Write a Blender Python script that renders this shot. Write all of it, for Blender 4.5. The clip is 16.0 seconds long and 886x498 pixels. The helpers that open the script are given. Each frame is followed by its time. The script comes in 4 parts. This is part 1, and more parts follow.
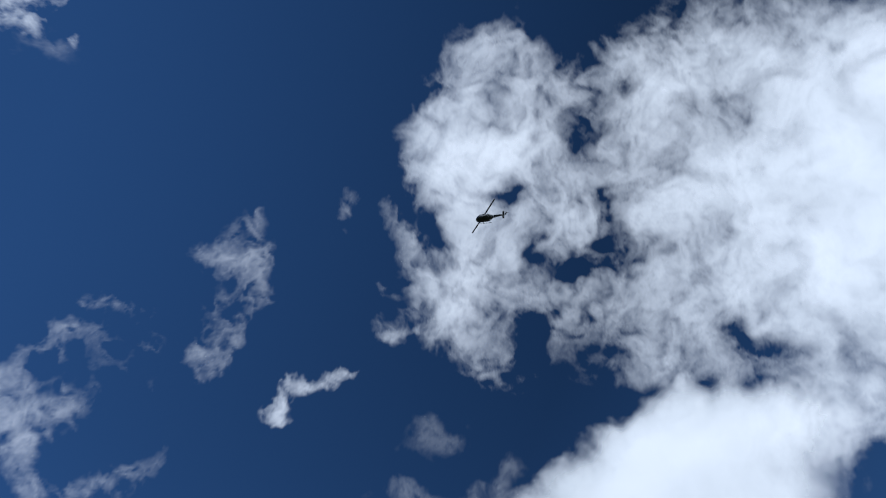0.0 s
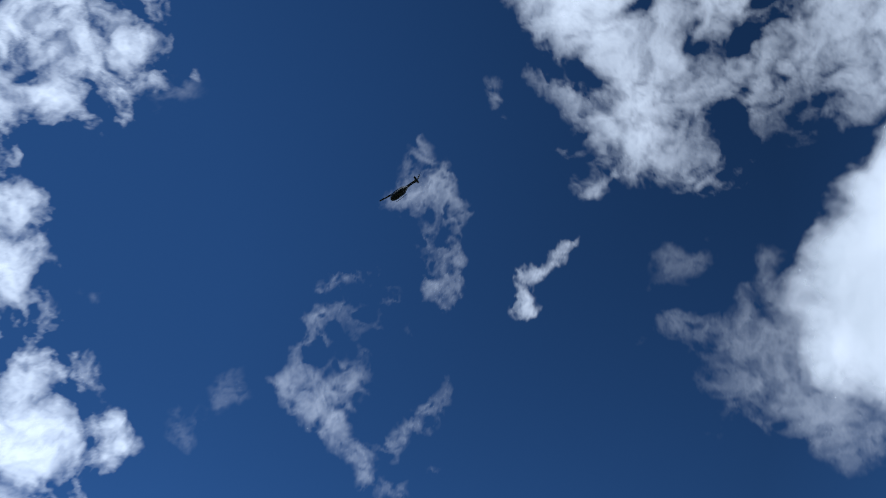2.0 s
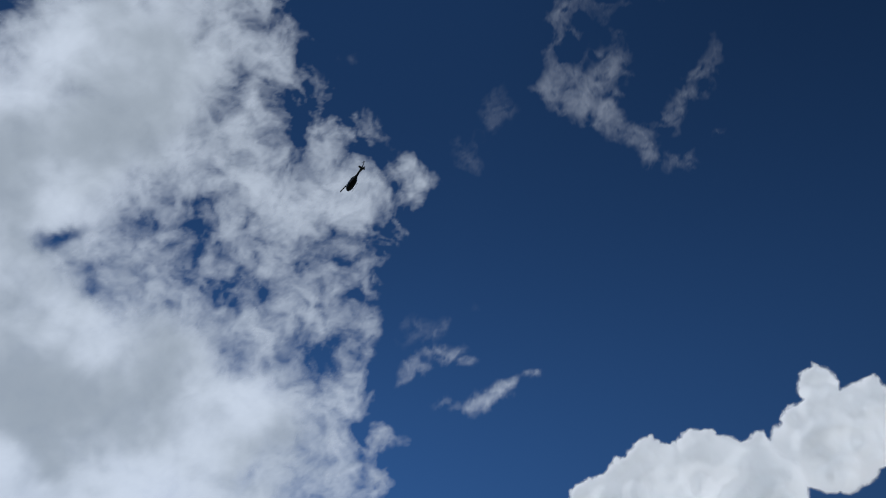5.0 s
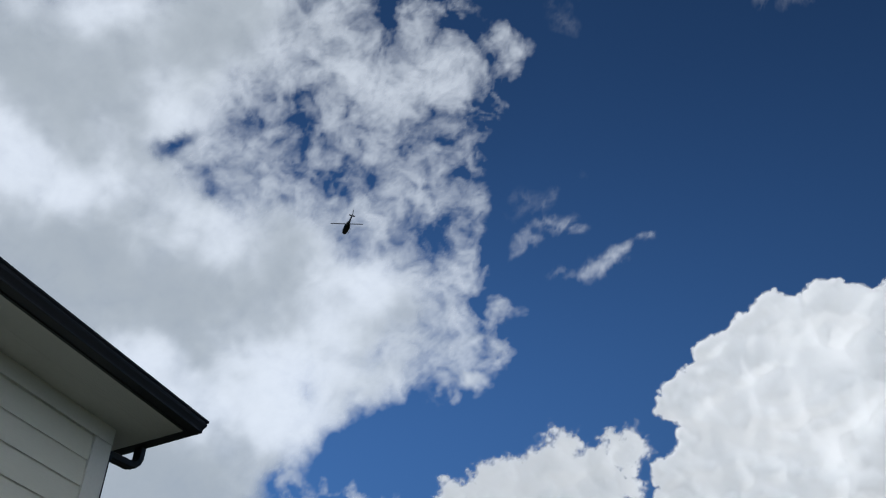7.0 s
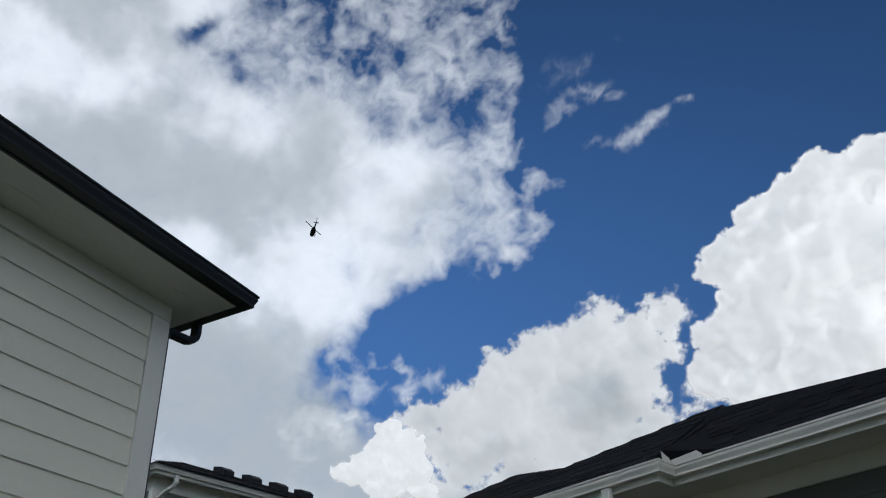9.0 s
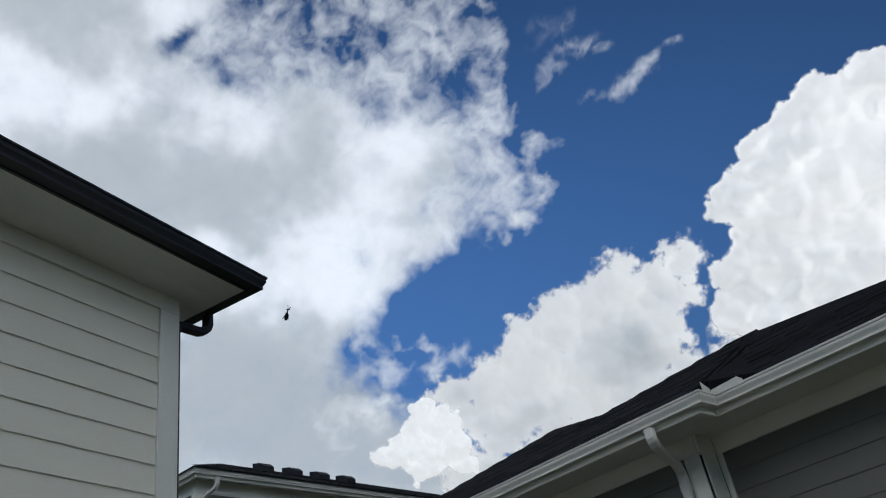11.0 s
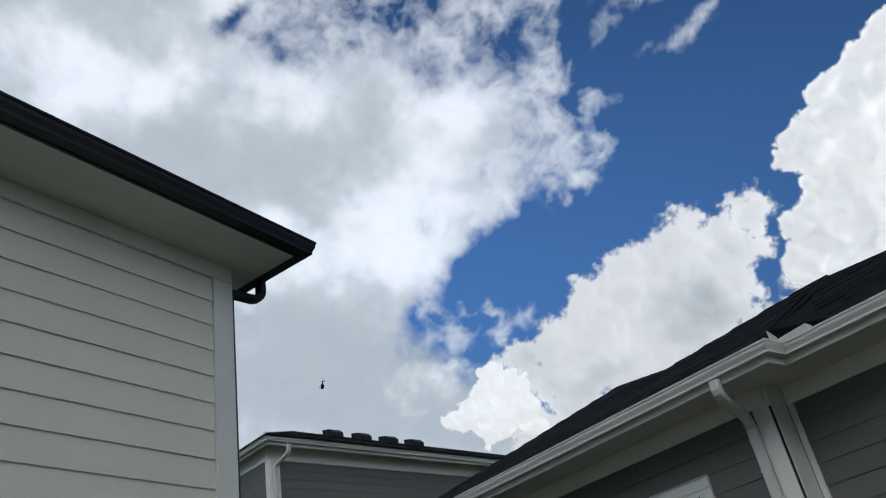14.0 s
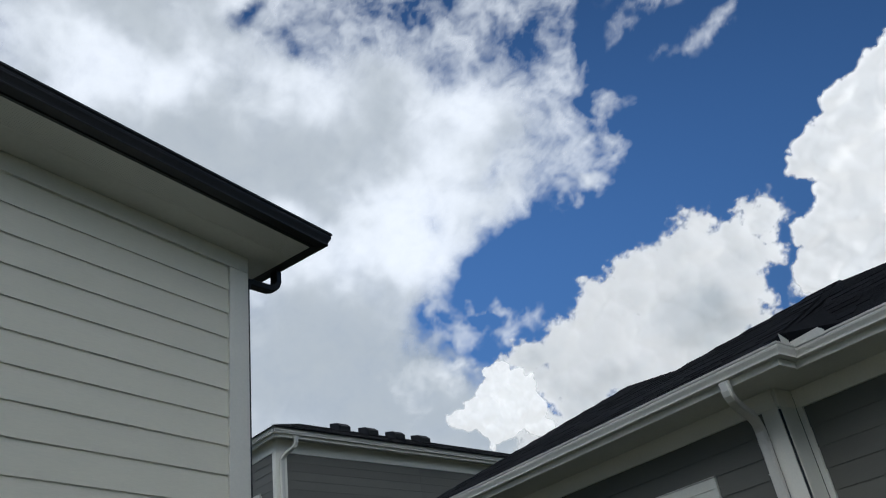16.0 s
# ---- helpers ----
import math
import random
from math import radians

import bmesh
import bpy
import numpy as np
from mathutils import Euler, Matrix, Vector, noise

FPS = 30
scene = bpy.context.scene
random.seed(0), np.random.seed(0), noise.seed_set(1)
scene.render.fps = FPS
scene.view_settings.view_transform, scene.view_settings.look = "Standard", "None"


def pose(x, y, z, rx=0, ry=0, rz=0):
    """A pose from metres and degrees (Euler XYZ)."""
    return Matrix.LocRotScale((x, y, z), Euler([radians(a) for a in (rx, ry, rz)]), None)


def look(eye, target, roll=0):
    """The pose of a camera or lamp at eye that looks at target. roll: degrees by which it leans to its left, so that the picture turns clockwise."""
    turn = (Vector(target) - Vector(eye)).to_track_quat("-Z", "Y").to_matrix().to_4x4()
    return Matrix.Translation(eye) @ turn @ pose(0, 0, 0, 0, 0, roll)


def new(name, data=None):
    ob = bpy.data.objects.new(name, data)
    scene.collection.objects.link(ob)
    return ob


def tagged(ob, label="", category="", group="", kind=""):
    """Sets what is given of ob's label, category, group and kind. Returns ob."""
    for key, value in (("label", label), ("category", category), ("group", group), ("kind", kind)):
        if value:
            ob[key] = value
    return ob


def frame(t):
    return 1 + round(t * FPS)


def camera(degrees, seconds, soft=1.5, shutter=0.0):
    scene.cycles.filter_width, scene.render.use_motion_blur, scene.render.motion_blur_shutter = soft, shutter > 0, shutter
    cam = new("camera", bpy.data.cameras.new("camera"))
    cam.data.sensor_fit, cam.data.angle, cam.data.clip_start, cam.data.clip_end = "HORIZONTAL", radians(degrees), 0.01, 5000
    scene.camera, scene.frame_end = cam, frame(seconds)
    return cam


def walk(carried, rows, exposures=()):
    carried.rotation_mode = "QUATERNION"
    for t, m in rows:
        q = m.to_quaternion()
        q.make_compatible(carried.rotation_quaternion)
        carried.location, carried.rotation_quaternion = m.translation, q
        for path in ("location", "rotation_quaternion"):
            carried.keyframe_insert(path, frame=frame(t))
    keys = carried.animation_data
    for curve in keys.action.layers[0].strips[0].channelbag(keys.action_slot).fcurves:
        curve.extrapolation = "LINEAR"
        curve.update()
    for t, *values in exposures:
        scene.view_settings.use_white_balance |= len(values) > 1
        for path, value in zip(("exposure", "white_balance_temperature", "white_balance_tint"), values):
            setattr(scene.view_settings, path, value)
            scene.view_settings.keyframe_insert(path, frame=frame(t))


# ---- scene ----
cam = camera(58.0, 16.0, soft=1.15)
PATH = [
    (0.0, pose(-0.500, -0.240, 1.661, 159.51, 16.43, -130.16)),
    (0.5, pose(-0.500, -0.240, 1.661, 162.31, 16.39, -118.05)),
    (1.0, pose(-0.500, -0.240, 1.661, 163.97, 13.31, -104.77)),
    (1.5, pose(-0.500, -0.240, 1.661, 162.53, 12.29, -100.23)),
    (2.0, pose(-0.500, -0.240, 1.661, 158.79, 13.10, -99.47)),
    (2.5, pose(-0.500, -0.240, 1.661, 156.71, 12.03, -96.18)),
    (3.0, pose(-0.500, -0.240, 1.661, 153.83, 10.15, -91.21)),
    (3.5, pose(-0.500, -0.240, 1.661, 151.24, 9.01, -86.41)),
    (4.0, pose(-0.500, -0.240, 1.661, 148.61, 8.03, -81.91)),
    (4.5, pose(-0.500, -0.240, 1.661, 145.45, 6.55, -78.85)),
    (5.0, pose(-0.500, -0.240, 1.661, 140.97, 4.83, -76.43)),
    (5.2, pose(-0.500, -0.240, 1.661, 139.53, 4.35, -75.29)),
    (7.3, pose(-0.398, -0.137, 1.661, 131.68, 2.73, -66.56)),
    (7.5, pose(-0.398, -0.137, 1.661, 130.94, 2.72, -66.05)),
    (8.0, pose(-0.368, -0.115, 1.655, 128.89, 2.42, -65.44)),
    (8.5, pose(-0.354, -0.119, 1.658, 126.84, 2.55, -65.20)),
    (9.0, pose(-0.380, -0.111, 1.619, 123.99, 3.40, -63.67)),
    (9.2, pose(-0.355, -0.101, 1.619, 123.22, 3.87, -62.60)),
    (11.5, pose(-0.065, 0.015, 1.619, 122.78, 10.51, -57.49)),
    (12.0, pose(0.003, 0.006, 1.620, 122.04, 10.55, -55.20)),
    (12.5, pose(0.005, 0.000, 1.616, 121.43, 10.23, -53.65)),
    (13.0, pose(-0.004, -0.006, 1.615, 121.27, 9.87, -53.14)),
    (13.5, pose(-0.016, -0.009, 1.612, 121.18, 9.43, -53.14)),
    (14.0, pose(0.004, -0.003, 1.611, 121.16, 9.45, -53.52)),
    (14.5, pose(-0.000, -0.000, 1.600, 121.31, 9.41, -54.10)),
    (15.0, pose(-0.029, 0.005, 1.573, 121.58, 9.17, -53.60)),
    (15.5, pose(-0.031, 0.014, 1.570, 121.10, 8.49, -53.22)),
    (16.0, pose(-0.033, 0.022, 1.575, 121.03, 7.89, -53.66)),
]
EXPOSURE = [(0.0, 0.6, 5700, 10), (1.5, 0.46, 5600, 10), (2.1, 0.6, 5500, 10), (2.6, 0.52, 5450, 10), (3.1, -0.06, 5550, 10), (3.6, -0.22, 5600, 10), (5.2, -0.46, 5800, 10), (7.3, -0.12, 6050, 10), (9.0, -0.04, 6150, 10), (11.5, 0.02, 6180, 10), (16.0, 0.07, 6180, 10)]
walk(cam, PATH, EXPOSURE)

# ---------------------------------------------------------------- light
SUN_AZ, SUN_EL = 50.0, 57.0
sky_world = bpy.data.worlds.new("sky")
scene.world = sky_world
sky_world.use_nodes = True
wn = sky_world.node_tree
sky = wn.nodes.new("ShaderNodeTexSky")
sky.sky_type = "NISHITA"
sky.sun_disc = False
sky.sun_elevation, sky.sun_rotation = radians(SUN_EL), radians(90 - SUN_AZ)
sky.altitude, sky.air_density, sky.dust_density, sky.ozone_density = 2000.0, 1.0, 0.0, 6.0
deep = wn.nodes.new("ShaderNodeHueSaturation")
deep.inputs["Saturation"].default_value = 1.12
wn.links.new(sky.outputs[0], deep.inputs["Color"])
# the blue deepens towards the zenith
up_way = wn.nodes.new("ShaderNodeTexCoord")
height = wn.nodes.new("ShaderNodeSeparateXYZ")
wn.links.new(up_way.outputs["Generated"], height.inputs[0])
thin = wn.nodes.new("ShaderNodeMapRange")
thin.interpolation_type = "SMOOTHSTEP"
thin.inputs[1].default_value, thin.inputs[2].default_value, thin.inputs[3].default_value, thin.inputs[4].default_value = 0.42, 0.9, 1.2, 0.54
wn.links.new(height.outputs["Z"], thin.inputs[0])
# and away from the sun
SUN_WAY = [math.cos(radians(SUN_AZ)) * math.cos(radians(SUN_EL)), math.sin(radians(SUN_AZ)) * math.cos(radians(SUN_EL)), math.sin(radians(SUN_EL))]
towards = wn.nodes.new("ShaderNodeVectorMath")
towards.operation = "DOT_PRODUCT"
towards.inputs[1].default_value = SUN_WAY
wn.links.new(up_way.outputs["Generated"], towards.inputs[0])
halo = wn.nodes.new("ShaderNodeMapRange")
halo.inputs[1].default_value, halo.inputs[2].default_value, halo.inputs[3].default_value, halo.inputs[4].default_value = 0.45, 0.9, 0.62, 1.3
wn.links.new(towards.outputs["Value"], halo.inputs[0])
blue = wn.nodes.new("ShaderNodeMath")
blue.operation = "MULTIPLY"
wn.links.new(thin.outputs[0], blue.inputs[0])
wn.links.new(halo.outputs[0], blue.inputs[1])
wn.links.new(blue.outputs[0], deep.inputs["Value"])
wn.links.new(deep.outputs[0], wn.nodes["Background"].inputs[0])
wn.nodes["Background"].inputs[1].default_value = 0.056

sun_data = bpy.data.lights.new("sun", "SUN")
sun_data.energy, sun_data.angle, sun_data.color = 3.0, radians(0.6), (1.0, 0.95, 0.88)
sun = new("sun", sun_data)
sun.matrix_world = look((0, 0, 60), (-math.cos(radians(SUN_AZ)) * math.cos(radians(SUN_EL)), -math.sin(radians(SUN_AZ)) * math.cos(radians(SUN_EL)), 60 - math.sin(radians(SUN_EL))))


# ---------------------------------------------------------------- materials
def material(name, color, rough=0.6, metal=0.0, spots=6.0, spread=0.12, grain=60.0, bump=0.15, streak=None, per_piece=0.0, spec=0.5):
    """A painted, weathered or mineral surface: colour varied at two scales, fine relief, and a tone of its own for each piece."""
    m = bpy.data.materials.new(name)
    m.use_nodes = True
    t = m.node_tree
    n, l = t.nodes, t.links
    bsdf = n["Principled BSDF"]
    coord = n.new("ShaderNodeTexCoord")
    src = coord.outputs["Object"]
    if streak:
        mp = n.new("ShaderNodeMapping")
        mp.inputs["Scale"].default_value = streak
        l.new(src, mp.inputs[0])
        src = mp.outputs[0]
    big = n.new("ShaderNodeTexNoise")
    big.inputs["Scale"].default_value, big.inputs["Detail"].default_value = spots / 4, 5
    small = n.new("ShaderNodeTexNoise")
    small.inputs["Scale"].default_value, small.inputs["Detail"].default_value = grain, 4
    l.new(src, big.inputs["Vector"])
    l.new(src, small.inputs["Vector"])
    add = n.new("ShaderNodeMath")
    add.operation = "ADD"
    l.new(big.outputs[0], add.inputs[0])
    l.new(small.outputs[0], add.inputs[1])
    rng = n.new("ShaderNodeMapRange")
    rng.inputs[1].default_value, rng.inputs[2].default_value = 0.6, 1.4
    rng.inputs[3].default_value, rng.inputs[4].default_value = 1 - spread, 1 + spread
    l.new(add.outputs[0], rng.inputs[0])
    value = rng.outputs[0]
    if per_piece:
        info = n.new("ShaderNodeObjectInfo")
        pr = n.new("ShaderNodeMapRange")
        pr.inputs[3].default_value, pr.inputs[4].default_value = 1 - per_piece, 1 + per_piece
        l.new(info.outputs["Random"], pr.inputs[0])
        mul = n.new("ShaderNodeMath")
        mul.operation = "MULTIPLY"
        l.new(value, mul.inputs[0])
        l.new(pr.outputs[0], mul.inputs[1])
        value = mul.outputs[0]
    hsv = n.new("ShaderNodeHueSaturation")
    hsv.inputs["Color"].default_value = (*color, 1)
    l.new(value, hsv.inputs["Value"])
    l.new(hsv.outputs[0], bsdf.inputs["Base Color"])
    bp = n.new("ShaderNodeBump")
    bp.inputs["Strength"].default_value, bp.inputs["Distance"].default_value = bump, 0.01
    l.new(small.outputs[0], bp.inputs["Height"])
    l.new(bp.outputs[0], bsdf.inputs["Normal"])
    rr = n.new("ShaderNodeMapRange")
    rr.inputs[3].default_value, rr.inputs[4].default_value = max(rough - 0.1, 0.03), min(rough + 0.1, 1)
    l.new(big.outputs[0], rr.inputs[0])
    l.new(rr.outputs[0], bsdf.inputs["Roughness"])
    bsdf.inputs["Metallic"].default_value = metal
    bsdf.inputs["Specular IOR Level"].default_value = spec
    return m


def glass(name, color=(0.05, 0.06, 0.07)):
    m = bpy.data.materials.new(name)
    m.use_nodes = True
    b = m.node_tree.nodes["Principled BSDF"]
    b.inputs["Base Color"].default_value = (*color, 1)
    b.inputs["Roughness"].default_value = 0.04
    b.inputs["IOR"].default_value = 1.5
    return m


def perforated(name, color):
    """White vinyl soffit with rows of small round vent holes."""
    m = material(name, color, 0.5, spread=0.05, bump=0.05)
    t = m.node_tree
    n, l = t.nodes, t.links
    coord = n.new("ShaderNodeTexCoord")
    wrap = n.new("ShaderNodeVectorMath")
    wrap.operation = "MODULO"
    wrap.inputs[1].default_value = (0.014, 0.014, 10)
    shift = n.new("ShaderNodeVectorMath")
    shift.operation = "ADD"
    shift.inputs[1].default_value = (20.0, 20.0, 0)
    l.new(coord.outputs["Object"], shift.inputs[0])
    l.new(shift.outputs[0], wrap.inputs[0])
    sep = n.new("ShaderNodeSeparateXYZ")
    l.new(wrap.outputs[0], sep.inputs[0])
    com = n.new("ShaderNodeCombineXYZ")
    l.new(sep.outputs[0], com.inputs[0])
    l.new(sep.outputs[1], com.inputs[1])
    dist = n.new("ShaderNodeVectorMath")
    dist.operation = "DISTANCE"
    dist.inputs[1].default_value = (0.007, 0.007, 0)
    l.new(com.outputs[0], dist.inputs[0])
    less = n.new("ShaderNodeMath")
    less.operation = "LESS_THAN"
    less.inputs[1].default_value = 0.0017
    l.new(dist.outputs["Value"], less.inputs[0])
    mix = n.new("ShaderNodeMix")
    mix.data_type = "RGBA"
    l.new(less.outputs[0], mix.inputs[0])
    old = n["Principled BSDF"].inputs["Base Color"].links[0].from_socket
    l.new(old, mix.inputs[6])
    mix.inputs[7].default_value = (0.02, 0.02, 0.02, 1)
    l.new(mix.outputs[2], n["Principled BSDF"].inputs["Base Color"])
    return m


WHITE_SIDING = material("white_siding", (0.790, 0.747, 0.614), 0.55, spots=3, spread=0.05, grain=40, bump=0.08, streak=(0.6, 1, 6), per_piece=0.025)
WHITE_TRIM = material("white_trim", (0.80, 0.77, 0.68), 0.5, spots=4, spread=0.05, grain=50, bump=0.05)
WHITE_SOFFIT = material("white_soffit", (0.70, 0.685, 0.635), 0.6, spots=3, spread=0.05, grain=30, bump=0.05)
VENT_SOFFIT = perforated("vent_soffit", (0.70, 0.685, 0.635))
BLACK_METAL = material("black_gutter_paint", (0.009, 0.0075, 0.0075), 0.5, spots=5, spread=0.2, grain=80, bump=0.03)
WHITE_METAL = material("white_gutter_paint", (0.62, 0.595, 0.53), 0.35, spots=5, spread=0.07, grain=60, bump=0.03)
GREY_SIDING = material("grey_siding", (0.138, 0.133, 0.112), 0.6, spots=3, spread=0.08, grain=40, bump=0.1, streak=(0.6, 1, 6), per_piece=0.06)
SHINGLE = material("asphalt_shingle", (0.011, 0.0115, 0.013), 0.95, spots=14, spread=0.35, grain=170, bump=0.6, per_piece=0.3, spec=0.05)
DARK_VENT = material("black_vent_plastic", (0.008, 0.008, 0.009), 0.75, grain=60, spread=0.2)
# near-black colour for the shade in a joint
GAP = material("shadow_gap_dark", (0.03, 0.03, 0.03), 0.9)
PANE = glass("window_glass")
GRASS = material("lawn", (0.055, 0.06, 0.03), 0.95, spots=1.2, spread=0.35, grain=25, bump=0.8)
PAINT_DARK = material("dark_helicopter_paint", (0.010, 0.011, 0.014), 0.4, spots=2, spread=0.2, grain=20, bump=0.02)
PAINT_LIGHT = material("pale_cowling_paint", (0.55, 0.56, 0.57), 0.4, spots=2, spread=0.1, grain=20, bump=0.02)
ROTOR_GREY = material("rotor_blade_paint", (0.015, 0.016, 0.018), 0.5, spots=2, spread=0.2, grain=10, bump=0.02)
CABIN_GLASS = glass("cabin_glass", (0.02, 0.025, 0.03))


# ---------------------------------------------------------------- small building tools
def mesh_object(name, bm, mat):
    me = bpy.data.meshes.new(name)
    bmesh.ops.recalc_face_normals(bm, faces=bm.faces)
    bm.to_mesh(me)
    bm.free()
    if mat:
        me.materials.append(mat)
    return new(name, me)


def part(name, bm, mat, parent, label=""):
    ob = mesh_object(name, bm, mat)
    ob.parent = parent
    return tagged(ob, label)


def empty(name, m, label, category, group="", kind=""):
    ob = new(name)
    ob.matrix_world = m
    return tagged(ob, label, category, group, kind)


def box(x0, x1, y0, y1, z0, z1, bevel=0.0, bm=None):
    bm = bm or bmesh.new()
    made = bmesh.ops.create_cube(bm, size=1)["verts"]
    for v in made:
        v.co = Vector(((x0 + x1) / 2 + v.co.x * (x1 - x0), (y0 + y1) / 2 + v.co.y * (y1 - y0), (z0 + z1) / 2 + v.co.z * (z1 - z0)))
    if bevel:
        es = {e for v in made for e in v.link_edges}
        bmesh.ops.bevel(bm, geom=list(es), offset=bevel, segments=2, affect="EDGES", profile=0.7)
    return bm


def prism(outline, place):
    """A closed solid from an outline of (a, b) pairs; place(a, b, end) gives the point at either end."""
    bm = bmesh.new()
    ends = [[bm.verts.new(place(a, b, e)) for a, b in outline] for e in (0, 1)]
    k = len(outline)
    for i in range(k):
        bm.faces.new((ends[0][i], ends[0][(i + 1) % k], ends[1][(i + 1) % k], ends[1][i]))
    for e in ends:
        bm.faces.new(e)
    bmesh.ops.triangulate(bm, faces=[f for f in bm.faces if len(f.verts) > 4])
    return bm


GUTTER = [(0, 0.13), (0, 0), (0.088, 0), (0.09, 0.007), (0.087, 0.015), (0.09, 0.03), (0.1, 0.05), (0.111, 0.07), (0.114, 0.088), (0.11, 0.098), (0.112, 0.107),
          (0.122, 0.111), (0.122, 0.13), (0.112, 0.13), (0.098, 0.115), (0.097, 0.08), (0.082, 0.06), (0.078, 0.012), (0.008, 0.012), (0.008, 0.13)]


def gutter_run(a, b, out, z, m0=0.0, m1=0.0, scale=1.0):
    """A moulded eaves gutter from a to b (x, y); out points away from the house; m0, m1: +1 for an outer mitre, -1 for an inner one."""
    a, b, out = Vector(a), Vector(b), Vector(out).normalized()
    along = (b - a).normalized()

    def place(d, h, end):
        d, h = d * scale, h * scale
        p = (b + along * d * m1 if end else a - along * d * m0) + out * d
        return (p.x, p.y, z + h)
    return prism(GUTTER, place)


def tube(points, w, d, side=None):
    """A rectangular pipe with rounded edges along points, w across and d deep."""
    bm = bmesh.new()
    rings = []
    pts = [Vector(p) for p in points]
    side = Vector(side).normalized()
    shape = [(-0.5, -0.36), (-0.36, -0.5), (0.36, -0.5), (0.5, -0.36), (0.5, 0.36), (0.36, 0.5), (-0.36, 0.5), (-0.5, 0.36)]
    for i, p in enumerate(pts):
        ahead = ((pts[i + 1] - p).normalized() if i < len(pts) - 1 else Vector()) + ((p - pts[i - 1]).normalized() if i else Vector())
        up = ahead.normalized().cross(side).normalized()
        rings.append([bm.verts.new(p + side * (u * w) + up * (v * d)) for u, v in shape])
    for r, q in zip(rings, rings[1:]):
        for i in range(8):
            bm.faces.new((r[i], r[(i + 1) % 8], q[(i + 1) % 8], q[i]))
    bm.faces.new(rings[0])
    bm.faces.new(rings[-1])
    return bm


BOARD_CACHE = {}


def siding(parent, mat, x0, x1, y, z_top, z_low, step=0.178, out=-1, axis="x", name="siding_board", joints=()):
    """Lap boards, each a piece of its own: thin at the top, thick and overhanging at the foot. They face out along y (or x)."""
    rows = int((z_top - z_low) / step)
    cuts = [x0, *[j for j in joints if x0 < j < x1], x1]
    for r in range(rows):
        z = z_top - (r + 1) * step
        for c, (a, b) in enumerate(zip(cuts, cuts[1:])):
            key = (round(b - a, 3), axis, out, step, mat.name)
            if key not in BOARD_CACHE:
                prof = [(0.0135, 0.0), (0.0185, 0.0), (0.0195, 0.003), (0.008, step + 0.012), (0.0, step + 0.012), (0.003, step - 0.02)]
                half = (b - a) / 2 - 0.0008
                if axis == "x":
                    bm = prism(prof, lambda d, h, e: ((-half, half)[e], out * d, h))
                else:
                    bm = prism(prof, lambda d, h, e: (out * d, (-half, half)[e], h))
                me = bpy.data.meshes.new(name)
                bmesh.ops.recalc_face_normals(bm, faces=bm.faces)
                bm.to_mesh(me)
                bm.free()
                me.materials.append(mat)
                BOARD_CACHE[key] = me
            ob = new(name, BOARD_CACHE[key])
            ob.parent = parent
            ob.location = ((a + b) / 2, y, z) if axis == "x" else (y, (a + b) / 2, z)


def shingles(parent, origin, right, up, courses, rng, step=0.145, length=0.95, name="shingle"):
    """Lapped shingle strips on a roof plane. courses: (s0, s1) for each course from the eave up."""
    n = right.cross(up).normalized()
    cache = {}
    for c, (s0, s1) in enumerate(courses):
        s = s0 - rng.random() * length * 0.8
        while s < s1:
            a, b = max(s, s0), min(s + length, s1)
            s += length
            if b - a < 0.05:
                continue
            key = (round(b - a, 2), rng.randrange(6) if b - a > length * 0.98 else -1)
            if key not in cache:
                w = b - a
                bm = bmesh.new()
                k = 0.0
                while k < w - 0.01:
                    tab = min(rng.choice((0.12, 0.17, 0.23)), w - k)
                    lift = rng.choice((0.004, 0.007, 0.01))
                    drop = rng.choice((0.0, 0.0, 0.006))
                    q = [(k, -drop, 0.0), (k + tab - 0.004, -drop, 0.0), (k + tab - 0.004, step + 0.02, 0.0), (k, step + 0.02, 0.0)]
                    lo = [bm.verts.new(right * x + up * y + n * 0.001) for x, y, _ in q]
                    hi = [bm.verts.new(right * x + up * y + n * (lift if y < 0.01 else 0.004)) for x, y, _ in q]
                    bm.faces.new(hi)
                    bm.faces.new(lo)
                    for i in range(4):
                        bm.faces.new((lo[i], lo[(i + 1) % 4], hi[(i + 1) % 4], hi[i]))
                    k += tab
                me = bpy.data.meshes.new(name)
                bmesh.ops.recalc_face_normals(bm, faces=bm.faces)
                bm.to_mesh(me)
                bm.free()
                me.materials.append(SHINGLE)
                cache[key] = me
            ob = new(name, cache[key])
            ob.parent = parent
            ob.location = origin + right * a + up * (c * step)


def roof_shell(faces, thick=0.06):
    """Roof planes as one solid deck: each polygon is given thickness downwards."""
    bm = bmesh.new()
    for poly in faces:
        top = [bm.verts.new(p) for p in poly]
        low = [bm.verts.new((p[0], p[1], p[2] - thick)) for p in poly]
        bm.faces.new(top)
        bm.faces.new(low[::-1])
        for i in range(len(poly)):
            j = (i + 1) % len(poly)
            bm.faces.new((top[i], low[i], low[j], top[j]))
    return bm


